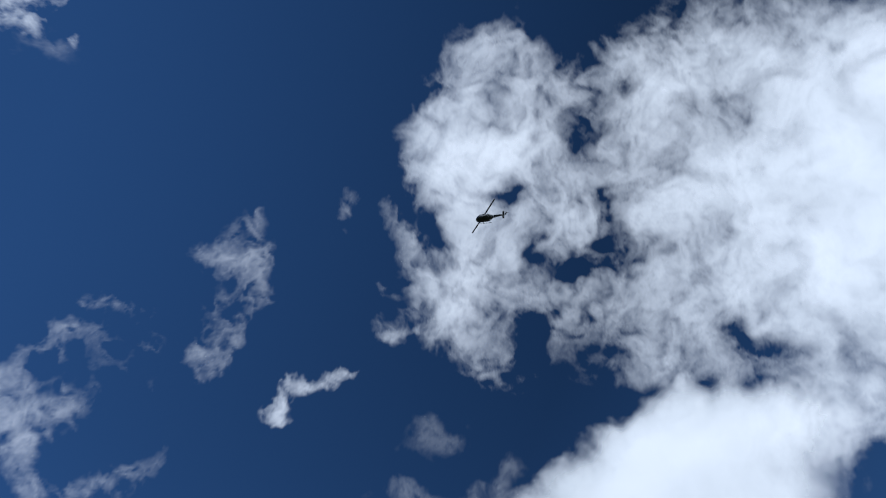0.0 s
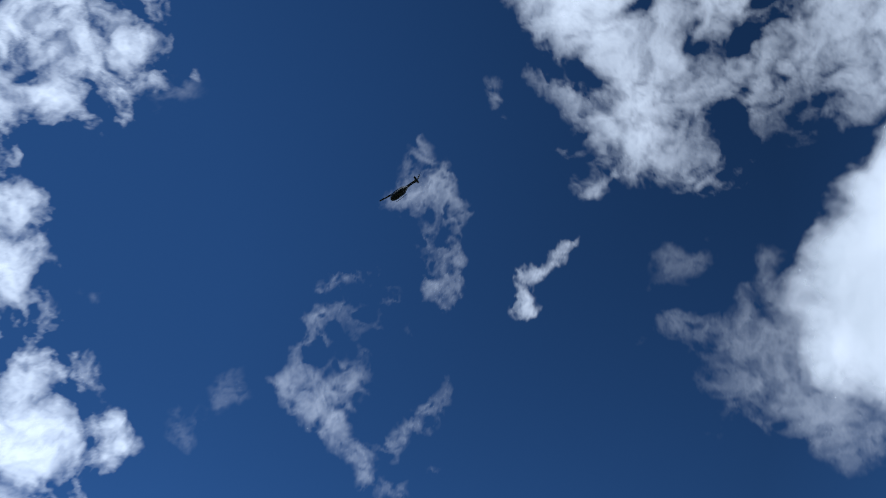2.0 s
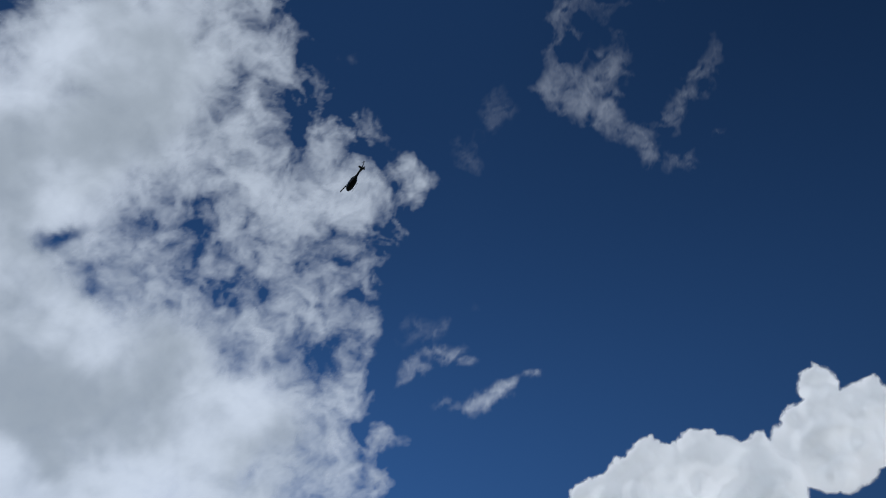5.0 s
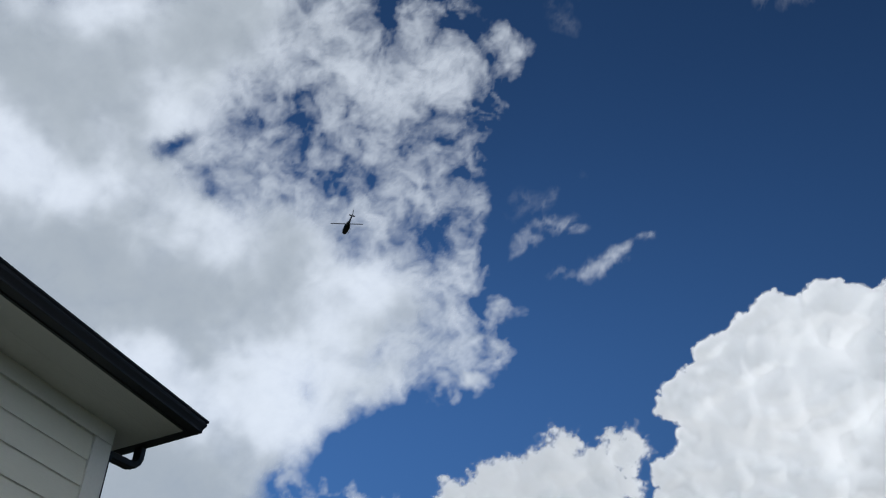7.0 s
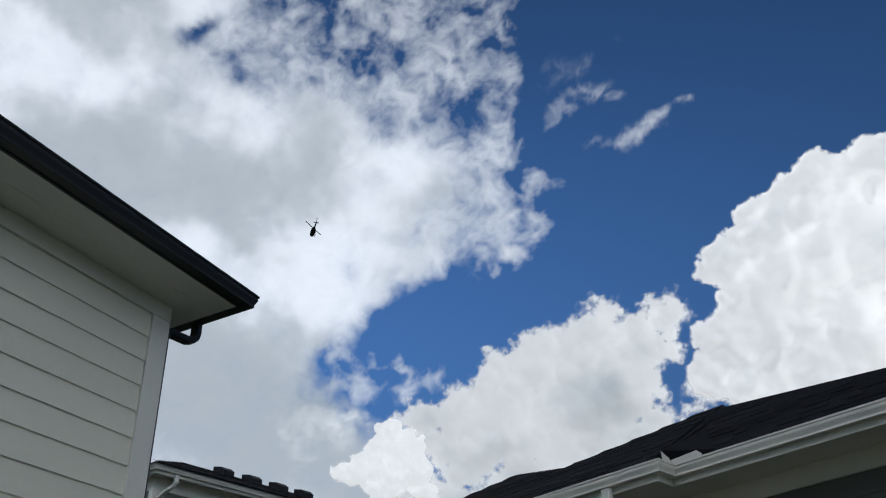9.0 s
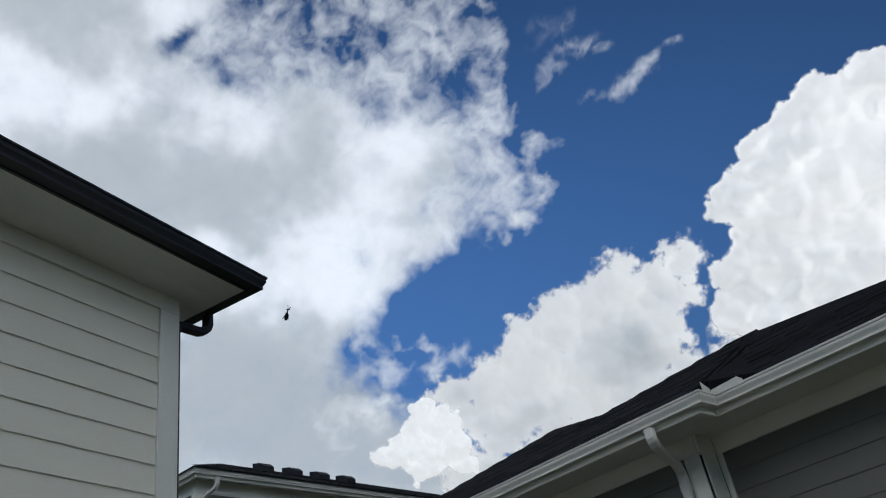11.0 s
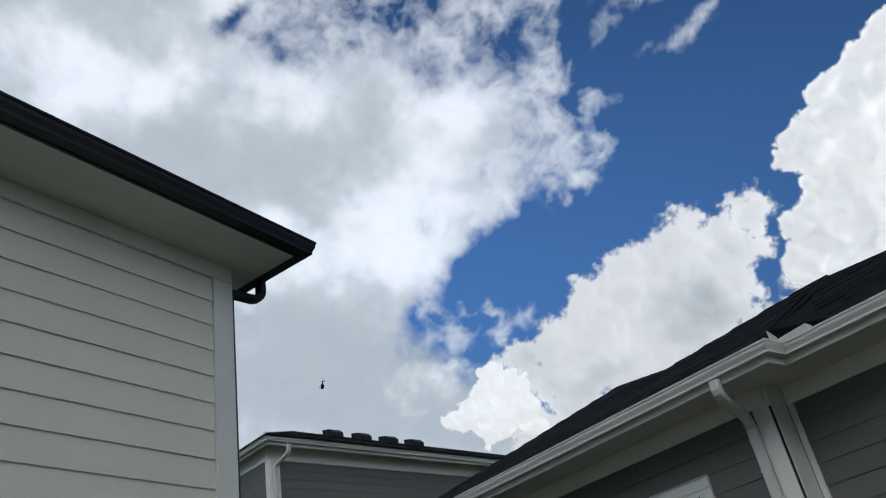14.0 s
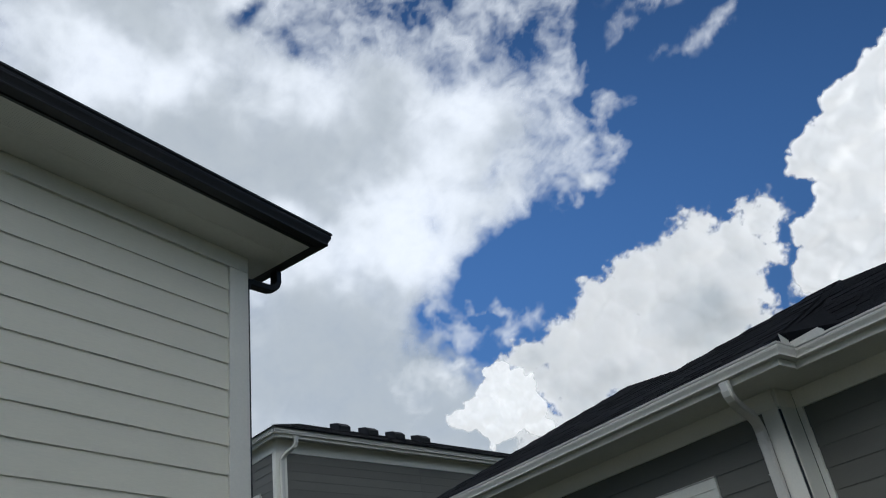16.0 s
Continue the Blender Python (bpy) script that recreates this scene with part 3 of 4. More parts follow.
def helicopter():
    """Local +x is the nose; the origin is the rotor hub."""
    h = empty("helicopter", pose(0, 0, 260), "dark two-bladed utility helicopter with landing skids in flight", "helicopter")
    part("fuselage", lathe([(4.05, -2.75, 0.15, 0.12, 1), (3.85, -2.7, 0.6, 0.42, 0.9), (3.3, -2.55, 1.0, 0.72, 0.75), (2.5, -2.35, 1.25, 0.98, 0.65), (1.2, -2.25, 1.32, 1.1, 0.6), (-0.6, -2.25, 1.32, 1.1, 0.6), (-1.6, -2.1, 1.15, 1.0, 0.7), (-2.4, -1.95, 0.75, 0.75, 0.8), (-3.2, -1.85, 0.48, 0.5, 0.9)]), PAINT_DARK, h, "dark rounded fuselage")
    part("engine_cowling", lathe([(0.9, -1.1, 0.3, 0.25, 0.8), (0.4, -1.0, 0.62, 0.5, 0.7), (-1.2, -1.0, 0.62, 0.5, 0.7), (-2.4, -1.15, 0.5, 0.4, 0.8), (-3.1, -1.25, 0.3, 0.25, 1)]), PAINT_LIGHT, h, "pale engine cowling behind the mast")
    part("exhaust", lathe([(-2.9, -1.1, 0.2, 0.2, 1), (-3.7, -1.05, 0.24, 0.24, 1)]), PAINT_DARK, h)
    part("tail_boom", lathe([(-3.1, -1.85, 0.5, 0.5, 0.9), (-6.0, -1.6, 0.32, 0.33, 0.95), (-8.0, -1.4, 0.2, 0.22, 1)]), PAINT_DARK, h)
    part("fin", prism([(-7.4, -1.45), (-8.2, -1.5), (-9.2, 0.15), (-8.6, 0.2)], lambda a, b, e: (a, -0.07 + 0.14 * e, b)), PAINT_DARK, h)
    for s in (-1, 1):
        part("stabiliser", prism([(-6.55, 0.18), (-6.75, 1.42), (-7.35, 1.42), (-7.4, 0.18)], lambda a, b, e: (a, s * b, -1.62 + 0.07 * e)), PAINT_DARK, h)
        sk = part("skid", tube([(2.9, s * 1.3, -3.75), (2.6, s * 1.3, -3.98), (2.2, s * 1.3, -4.05), (-1.6, s * 1.3, -4.05)], 0.11, 0.11, (0, 1, 0)), PAINT_DARK, h)
        for x in (1.5, -0.9):
            part("cross_tube", tube([(x, s * 0.55, -3.25), (x, s * 1.0, -3.4), (x, s * 1.3, -4.02)], 0.1, 0.1, (1, 0, 0)), PAINT_DARK, sk)
        part("cabin_window", box(0.2, 1.5, s * 1.27 - 0.06, s * 1.27 + 0.06, -2.3, -1.6, 0.05), CABIN_GLASS, h)
        part("door_window", box(1.75, 2.5, s * 1.18 - 0.06, s * 1.18 + 0.06, -2.3, -1.65, 0.05), CABIN_GLASS, h)
    part("windscreen", lathe([(3.62, -2.35, 0.5, 0.3, 0.8), (3.1, -2.1, 0.92, 0.5, 0.75), (2.5, -1.85, 1.05, 0.52, 0.7)]), CABIN_GLASS, h)
    part("mast", lathe([(0.12, -0.6, 0.01, 0.01, 1), (0.11, -0.6, 0.11, 0.6, 1), (-0.11, -0.6, 0.11, 0.6, 1)], 8), ROTOR_GREY, h)
    rotor = part("main_rotor", box(-0.5, 0.5, -0.12, 0.12, -0.08, 0.08, 0.03), ROTOR_GREY, h, "dark two-bladed main rotor")
    for s in (-1, 1):
        part("blade", prism([(0.45, -0.2), (0.9, -0.29), (7.3, -0.29), (7.32, 0.2), (0.9, 0.26), (0.45, 0.2)], lambda a, b, e: (s * a, b, -0.03 + 0.05 * e + 0.012 * a)), ROTOR_GREY, rotor)
    part("stabiliser_bar", tube([(0, -1.4, 0.2), (0, 1.4, 0.2)], 0.05, 0.05, (1, 0, 0)), ROTOR_GREY, rotor)
    tail = part("tail_rotor", box(-0.12, 0.12, -0.1, 0.1, -0.12, 0.12, 0.02), ROTOR_GREY, h, "two-bladed tail rotor")
    tail.location = (-8.85, 0.3, -0.1)
    for s in (-1, 1):
        part("blade", prism([(0.1, -0.08), (1.3, -0.11), (1.3, 0.11), (0.1, 0.08)], lambda a, b, e: (b, -0.015 + 0.03 * e, s * a)), ROTOR_GREY, tail)
    return h, rotor, tail


heli, heli_rotor, heli_tail = helicopter()

# ---------------------------------------------------------------- clouds
LATTICE = np.random.RandomState(7)
PERM = LATTICE.permutation(512)
GRAD = LATTICE.normal(size=(512, 3))
GRAD /= np.linalg.norm(GRAD, axis=1)[:, None]


def grain_noise(p):
    """Gradient noise, about -0.7 to 0.7, at the rows of p."""
    c = np.floor(p).astype(np.int64)
    f = p - c
    s = f * f * f * (f * (f * 6 - 15) + 10)
    total = np.zeros(len(p))
    for dx in (0, 1):
        for dy in (0, 1):
            for dz in (0, 1):
                h = PERM[(PERM[(PERM[(c[:, 0] + dx) & 511] + c[:, 1] + dy) & 511] + c[:, 2] + dz) & 511]
                g = GRAD[h]
                w = (s[:, 0] if dx else 1 - s[:, 0]) * (s[:, 1] if dy else 1 - s[:, 1]) * (s[:, 2] if dz else 1 - s[:, 2])
                total += w * (g[:, 0] * (f[:, 0] - dx) + g[:, 1] * (f[:, 1] - dy) + g[:, 2] * (f[:, 2] - dz))
    return total


def layered(p, octaves, gain=0.55, billow=0.0, strand=0.0):
    """Several octaves of noise; billow rounds them into heads with sharp creases, strand draws them out into threads."""
    total, size, norm = 0.0, 1.0, 0.0
    for o in range(octaves):
        n = grain_noise(p * 2.03 ** o + 17.3 * o) * 1.6
        total = total + size * ((1 - billow - strand) * n + (billow - strand) * (1.9 * np.abs(n) - 0.55))
        norm += size
        size *= gain
    return total / norm * 1.5


def heading(az, el):
    a, e = radians(az), radians(el)
    return np.array((math.cos(e) * math.cos(a), math.cos(e) * math.sin(a), math.sin(e)))


# emission colours that stand in for sunlit and shaded cloud
GLOW_LIT, GLOW_SHADED = (0.665, 0.695, 0.722), (0.325, 0.358, 0.375)
GLOW_HEAP = (0.70, 0.70, 0.69)


def vapour(name, thick, most, sharp, grain, grey, glow, lit, edge=0.0, bright=GLOW_LIT):
    """Cloud: emission stands in for light scattered within, greyer where shade is painted; some sun comes through. It
    thins out into clear air.
    """
    m = bpy.data.materials.new(name)
    m.use_nodes = True
    t = m.node_tree
    n, l = t.nodes, t.links
    n.remove(n["Principled BSDF"])
    out = n["Material Output"]

    def calc(kind, a, b, c=None):
        node = n.new("ShaderNodeMath")
        node.operation = kind
        for slot, v in zip(node.inputs, (a, b, c)):
            if v is None:
                continue
            if isinstance(v, (int, float)):
                slot.default_value = v
            else:
                l.new(v, slot)
        return node.outputs[0]

    dens = n.new("ShaderNodeAttribute")
    dens.attribute_name = "fullness"
    body = n.new("ShaderNodeAttribute")
    body.attribute_name = "shade"
    geo = n.new("ShaderNodeNewGeometry")
    fine = n.new("ShaderNodeTexNoise")
    fine.inputs["Scale"].default_value, fine.inputs["Detail"].default_value, fine.inputs["Roughness"].default_value = 0.03, 5, 0.6
    l.new(geo.outputs["Position"], fine.inputs["Vector"])
    held = calc("MULTIPLY_ADD", fine.outputs[0], grain, -0.5 * grain)
    held = calc("ADD", dens.outputs["Fac"], held)
    if edge:
        ramp = n.new("ShaderNodeMapRange")
        ramp.interpolation_type = "SMOOTHSTEP"
        ramp.inputs[1].default_value, ramp.inputs[2].default_value = 0.0, edge
        l.new(held, ramp.inputs[0])
        alpha = calc("MULTIPLY", ramp.outputs[0], most)
    else:
        held = calc("POWER", calc("MAXIMUM", held, 0.0), sharp)
        alpha = calc("SUBTRACT", 1.0, calc("POWER", 2.718, calc("MULTIPLY", held, -thick)))
        alpha = calc("MULTIPLY", alpha, most)
    tone = n.new("ShaderNodeMix")
    tone.data_type = "RGBA"
    tone.inputs[6].default_value = (*bright, 1)
    tone.inputs[7].default_value = (*[a + (b - a) * grey for a, b in zip(bright, GLOW_SHADED)], 1)
    l.new(body.outputs["Fac"], tone.inputs[0])
    # the cloud glows by itself in place of scattered sunlight
    inner = n.new("ShaderNodeEmission")
    inner.inputs[1].default_value = glow
    l.new(tone.outputs[2], inner.inputs[0])
    let = n.new("ShaderNodeBsdfTranslucent")
    let.inputs[0].default_value = (0.16, 0.16, 0.16, 1)
    both = n.new("ShaderNodeAddShader")
    l.new(inner.outputs[0], both.inputs[0])
    l.new(let.outputs[0], both.inputs[1])
    if lit:
        face = n.new("ShaderNodeBsdfDiffuse")
        face.inputs[0].default_value = (lit, lit, lit * 0.99, 1)
        more = n.new("ShaderNodeAddShader")
        l.new(both.outputs[0], more.inputs[0])
        l.new(face.outputs[0], more.inputs[1])
        both = more
    clear = n.new("ShaderNodeBsdfTransparent")
    mix = n.new("ShaderNodeMixShader")
    l.new(alpha, mix.inputs[0])
    l.new(clear.outputs[0], mix.inputs[1])
    l.new(both.outputs[0], mix.inputs[2])
    l.new(mix.outputs[0], out.inputs[0])
    m.cycles.emission_sampling = "NONE"
    return m


class Patch:
    """A stretch of sky round puffs (azimuth, elevation, half width, half height, tilt, fullness), in degrees, as seen from the lawn."""

    def __init__(self, puffs, fine, size=1.0, margin=1.7):
        ways = np.array([heading(p[0], p[1]) for p in puffs])
        self.mid = ways.mean(0)
        self.mid /= np.linalg.norm(self.mid)
        self.east = np.cross(self.mid, (0, 0, 1.0))
        self.east /= np.linalg.norm(self.east)
        self.north = np.cross(self.east, self.mid)
        self.shapes = [(*self.ellipse(p, size), p[5]) for p in puffs]
        lo = np.min([o - margin * r for o, _, r, _ in self.shapes], 0)
        hi = np.max([o + margin * r for o, _, r, _ in self.shapes], 0)
        self.nx, self.ny = (np.ceil((hi - lo) / fine) + 1).astype(int)
        gx, gy = np.meshgrid(lo[0] + fine * np.arange(self.nx), lo[1] + fine * np.arange(self.ny), indexing="ij")
        self.lo, self.fine = lo, fine
        self.uv = np.stack([gx.ravel(), gy.ravel()], -1)
        self.ray = self.mid + self.uv[:, :1] * self.east + self.uv[:, 1:] * self.north
        self.ray /= np.linalg.norm(self.ray, axis=1)[:, None]

    def flat(self, d):
        return np.stack([d @ self.east, d @ self.north], -1) / (d @ self.mid)[..., None]

    def ellipse(self, p, size=1.0):
        d = heading(p[0], p[1])
        e = np.cross(d, (0, 0, 1.0))
        e /= np.linalg.norm(e)
        u = np.cross(e, d)
        c, s = math.cos(radians(p[4])), math.sin(radians(p[4]))
        o = self.flat(d)
        a = self.flat(d + (e * c + u * s) * math.tan(radians(p[2] * size))) - o
        b = self.flat(d + (u * c - e * s) * math.tan(radians(p[3] * size))) - o
        return o, np.linalg.inv(np.stack([a, b], -1)), abs(a) + abs(b)

    def build(self, keep, radius, density, body, mat, label):
        cells = np.arange(self.nx * self.ny).reshape(self.nx, self.ny)
        quads = np.stack([cells[:-1, :-1], cells[1:, :-1], cells[1:, 1:], cells[:-1, 1:]], -1).reshape(-1, 4)
        quads = quads[keep[quads].any(1)]
        used = np.unique(quads)
        number = np.zeros(self.nx * self.ny, int)
        number[used] = np.arange(len(used))
        verts = self.ray[used] * radius[used][:, None] + (0, 0, EYE)
        me = bpy.data.meshes.new("cloud")
        me.vertices.add(len(used))
        me.vertices.foreach_set("co", verts.ravel())
        me.loops.add(quads.size)
        me.loops.foreach_set("vertex_index", number[quads].ravel())
        me.polygons.add(len(quads))
        me.polygons.foreach_set("loop_start", np.arange(0, quads.size, 4))
        me.polygons.foreach_set("use_smooth", np.ones(len(quads), bool))
        me.update()
        me.attributes.new("fullness", "FLOAT", "POINT").data.foreach_set("value", density[used].astype(np.float32))
        me.attributes.new("shade", "FLOAT", "POINT").data.foreach_set("value", body[used].astype(np.float32))
        me.materials.append(mat)
        return tagged(new("cloud", me), label, "cloud", "clouds in the sky")


def sheet(puffs, label, seed, far, base, tear=1.2, warp=0.035, swirl=0.5, strand=0.1, gain=0.6, thick=1.6, sharp=1.5, most=1.0, grain=0.3, grey=1.0, glow=1.0, size=1.0,
          holes=(), shades=(), reach=1.2, start=0.4, pack=0.6, fine=0.0024, level=0.3, broad=0.5):
    """A torn layer of cloud: the puffs say where it is full, layered noise tears it into cells, shreds and holes."""
    p = Patch(puffs, fine, size)
    q = p.ray * base + seed * 3.7
    bend = np.stack([layered(q * 0.8 + 31, 5, 0.5), layered(q * 0.8 + 67, 5, 0.5)], -1) * warp
    at = p.uv + bend
    void, extra = np.ones(len(p.uv)), np.zeros(len(p.uv))
    for o, inv, _, w in p.shapes:
        g = np.exp(-1.05 * (((at - o) @ inv.T) ** 2).sum(1))
        void *= 1 - np.minimum(w, 0.97) * g
        extra += max(w - 0.97, 0) * 1.6 * g
    cover = 1 - void
    dense = np.clip(extra / 0.3, 0, 1)
    for o, inv, _, w in [(*p.ellipse(h), h[5]) for h in holes]:
        g = w * np.exp(-0.7 * (((at - o) @ inv.T) ** 2).sum(1))
        cover = cover * (1 - g)
        dense = dense * (1 - g)
    curl = q + swirl * np.stack([layered(q * 0.9 + 5 + 40 * k, 4, 0.5) for k in range(3)], -1)
    cells = layered(curl * 1.3, 7, gain, 0, strand)
    large = layered(q * 0.5 + 23, 4, 0.5)
    held = cover * reach - start + pack * dense + tear * (1 - 0.6 * dense) * (cells + broad * large) * np.minimum(1, cover * 2.5)
    # painted shade: greyer in dense parts and creases, brighter on the bumps
    body = level + 1.1 * large * dense + 0.25 * dense - 0.22 * cells
    for o, inv, _, w in [(*p.ellipse(d), d[5]) for d in shades]:
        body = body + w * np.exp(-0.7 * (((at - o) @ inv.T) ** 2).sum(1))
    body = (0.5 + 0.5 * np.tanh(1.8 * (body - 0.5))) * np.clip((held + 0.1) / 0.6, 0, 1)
    mat = vapour("vapour", thick, most, sharp, grain, grey, glow, 0.0)
    return p.build(held > -0.5 * grain, far * (1 - 0.03 * cover), held, body, mat, label)


def heap(puffs, label, seed, far, base=30.0, edge=0.006, fray=0.006, warp=0.006, grey=0.5, glow=1.0, lit=0.5, relief=0.8, fine=0.0016, level=0.3, kids=13, worn=6, size=1.06):
    """A heaped cloud: round heads that bear smaller heads, as a solid bulging skin with a crisp, frayed rim."""
    p = Patch(puffs, fine, size, 1.35)
    rng = random.Random(seed)
    balls = []

    def bear(u, v, z, r, level_left):
        balls.append((u, v, z, r))
        if level_left:
            for _ in range(7):
                a, k = rng.uniform(0, 2 * math.pi), math.sqrt(rng.random()) * 0.92
                bear(u + r * k * math.cos(a), v + r * k * math.sin(a), z + r * math.sqrt(1 - k * k) * 0.85, r * rng.uniform(0.32, 0.5), level_left - 1)

    for o, inv, _, w in p.shapes:
        axes = np.linalg.inv(inv)
        small = min(np.linalg.norm(axes[:, 0]), np.linalg.norm(axes[:, 1]))
        for _ in range(kids):
            a, k = rng.uniform(0, 2 * math.pi), math.sqrt(rng.random()) * 0.8
            c = o + axes @ np.array((k * math.cos(a), k * math.sin(a)))
            bear(c[0], c[1], small * math.sqrt(1 - k * k) * 0.8, small * rng.uniform(0.3, 0.5), 1)
    q = p.ray * base + seed * 3.7
    at = p.uv + np.stack([layered(q + 31, 4, 0.55), layered(q + 67, 4, 0.55)], -1) * warp
    height = np.zeros((p.nx, p.ny))
    inside = np.full((p.nx, p.ny), -0.05)
    grid = at.reshape(p.nx, p.ny, 2)
    for o, inv, _, w in p.shapes:
        axes = np.linalg.inv(inv)
        small = min(np.linalg.norm(axes[:, 0]), np.linalg.norm(axes[:, 1]))
        r2 = (((at - o) @ inv.T) ** 2).sum(1).reshape(p.nx, p.ny)
        height = np.maximum(height, small * 1.0 * np.sqrt(np.clip(1 - r2, 0, 1)))
        inside = np.maximum(inside, (1 - np.sqrt(r2)) * small - 0.04 * small)
    for u, v, z, r in balls:
        i0, i1 = (max(int((u - p.lo[0] - 1.6 * r - warp) / fine), 0), int((u - p.lo[0] + 1.6 * r + warp) / fine) + 2)
        j0, j1 = (max(int((v - p.lo[1] - 1.6 * r - warp) / fine), 0), int((v - p.lo[1] + 1.6 * r + warp) / fine) + 2)
        g = grid[i0:i1, j0:j1]
        d2 = (g[..., 0] - u) ** 2 + (g[..., 1] - v) ** 2
        height[i0:i1, j0:j1] = np.maximum(height[i0:i1, j0:j1], np.where(d2 < r * r, z + np.sqrt(np.clip(r * r - d2, 0, None)), 0))
        inside[i0:i1, j0:j1] = np.maximum(inside[i0:i1, j0:j1], r - np.sqrt(d2))
    for _ in range(worn):
        height[1:-1, 1:-1] = (height[1:-1, 1:-1] * 2 + height[:-2, 1:-1] + height[2:, 1:-1] + height[1:-1, :-2] + height[1:-1, 2:]) / 6
    swell, rim = height.ravel(), inside.ravel()
    rough = layered(q * 2.2 + 9, 6, 0.62)
    held = rim + fray * rough
    # painted shade: grey patches inside, rim kept bright
    body = np.clip(level + 0.9 * layered(q * 0.3 + 11, 4), 0, 1) * np.clip(rim / 0.03, 0, 1)
    mat = vapour("vapour", 1.0, 1.0, 1.0, 0.35 * edge + 0.25 * fray, grey, glow, lit, edge, GLOW_HEAP)
    return p.build(held > -0.5 * edge - 0.3 * fray, far * (1 - relief * swell), held, body, mat, label)


TORN_A = [
    (57.9, 76.6, 5.04, 3.42, 66, 0.85),
    (33.3, 76.1, 1.87, 2.06, 40, 0.60),
    (74.8, 80.3, 3.24, 1.80, 85, 0.80),
    (52.2, 71.9, 2.83, 2.48, 59, 0.70),
    (19.6, 80.1, 1.92, 0.96, 28, 0.30),
    (36.5, 66.9, 1.43, 2.49, 40, 0.50),
    (30.3, 63.5, 1.60, 2.84, 32, 0.60),
    (45.1, 61.6, 6.13, 5.41, 34, 1.00),
    (38.1, 66.1, 2.61, 2.24, 29, 0.70),
    (35.1, 59.3, 5.20, 4.83, 23, 0.85),
    (26.4, 62.1, 1.92, 1.73, 16, 0.45),
    (20.5, 53.3, 4.60, 3.45, 8, 0.85),
    (11.8, 55.7, 2.36, 0.87, 12, 0.70),
    (31.0, 51.5, 5.86, 4.40, 16, 0.90),
]
TORN_B = [
    (49.0, 59.4, 4.92, 4.22, 37, 1.25),
    (49.8, 60.6, 6.60, 4.03, 30, 1.03),
    (38.9, 62.9, 2.27, 2.27, 20, 0.50),
    (27.5, 61.2, 2.34, 1.17, 164, 0.50),
    (17.5, 57.9, 1.60, 0.56, 140, 0.35),
    (10.7, 55.7, 1.81, 0.64, 14, 0.80),
    (18.6, 53.3, 3.62, 2.82, 1, 0.85),
    (31.3, 53.8, 5.50, 2.75, 11, 0.95),
    (48.8, 51.5, 6.99, 4.78, 25, 1.10),
    (26.3, 44.7, 5.15, 2.37, 5, 0.70),
    (16.6, 45.5, 1.61, 2.01, 148, 0.75),
    (21.1, 40.1, 3.56, 4.35, 1, 0.85),
    (15.6, 37.3, 0.87, 1.98, 177, 0.55),
    (17.6, 34.9, 1.95, 0.62, 178, 0.60),
]
TORN_C = [
    (31.9, 39.1, 6.52, 4.98, 8, 1.12),
    (18.5, 33.4, 1.08, 0.54, 178, 0.60),
    (22.8, 35.5, 2.71, 2.33, 1, 0.80),
    (37.6, 48.9, 7.70, 3.08, 15, 0.90),
    (27.1, 49.4, 5.96, 2.78, 7, 0.85),
    (60.5, 49.7, 7.13, 4.99, 28, 1.24),
    (57.3, 42.1, 6.51, 3.25, 22, 1.24),
    (43.9, 41.3, 8.52, 4.26, 12, 1.14),
    (47.1, 36.0, 8.32, 4.54, 12, 1.14),
    (30.6, 36.9, 6.81, 3.60, 2, 1.09),
    (22.5, 38.5, 3.24, 3.24, 177, 0.80),
    (24.7, 33.7, 2.81, 1.80, 178, 0.80),
    (30.4, 33.3, 5.96, 2.78, 2, 1.09),
    (38.4, 31.0, 7.73, 3.48, 5, 1.14),
]
TORN_D = [
    (17.8, 35.0, 2.01, 0.56, 175, 0.60),
    (18.5, 33.4, 1.12, 0.64, 175, 0.60),
    (22.1, 49.0, 3.21, 3.21, 177, 0.60),
    (28.4, 46.2, 4.82, 3.22, 2, 0.70),
    (17.0, 51.5, 1.40, 2.39, 173, 0.40),
    (26.0, 53.7, 3.95, 3.16, 0, 0.50),
    (20.1, 42.4, 2.43, 3.65, 176, 0.75),
    (41.2, 32.2, 7.84, 3.53, 5, 1.19),
    (38.2, 27.7, 5.91, 3.54, 2, 1.14),
    (40.2, 22.2, 6.92, 4.23, 2, 1.14),
    (32.9, 27.8, 2.40, 2.40, 0, 0.80),
    (34.5, 23.8, 2.36, 1.97, 0, 0.80),
    (30.9, 24.9, 1.27, 0.64, 179, 0.75),
    (28.2, 26.1, 1.52, 0.40, 178, 0.50),
]
TORN_E = [
    (36.0, 20.0, 5.80, 2.32, 0, 1.09),
    (46.0, 24.8, 4.72, 4.72, 177, 1.20),
    (45.4, 19.8, 5.83, 2.72, 176, 1.20),
    (51.8, 39.3, 7.68, 4.61, 4, 1.15),
    (39.2, 32.0, 4.83, 3.62, 175, 1.10),
    (61.8, 45.2, 7.18, 2.87, 13, 1.20),
    (42.8, 21.9, 5.91, 3.55, 175, 1.14),
    (36.6, 23.3, 2.40, 2.40, 173, 0.80),
    (34.7, 24.6, 1.61, 2.41, 172, 0.75),
    (38.8, 19.5, 3.16, 1.97, 173, 0.90),
    (41.4, 18.3, 6.25, 1.56, 174, 1.14),
]
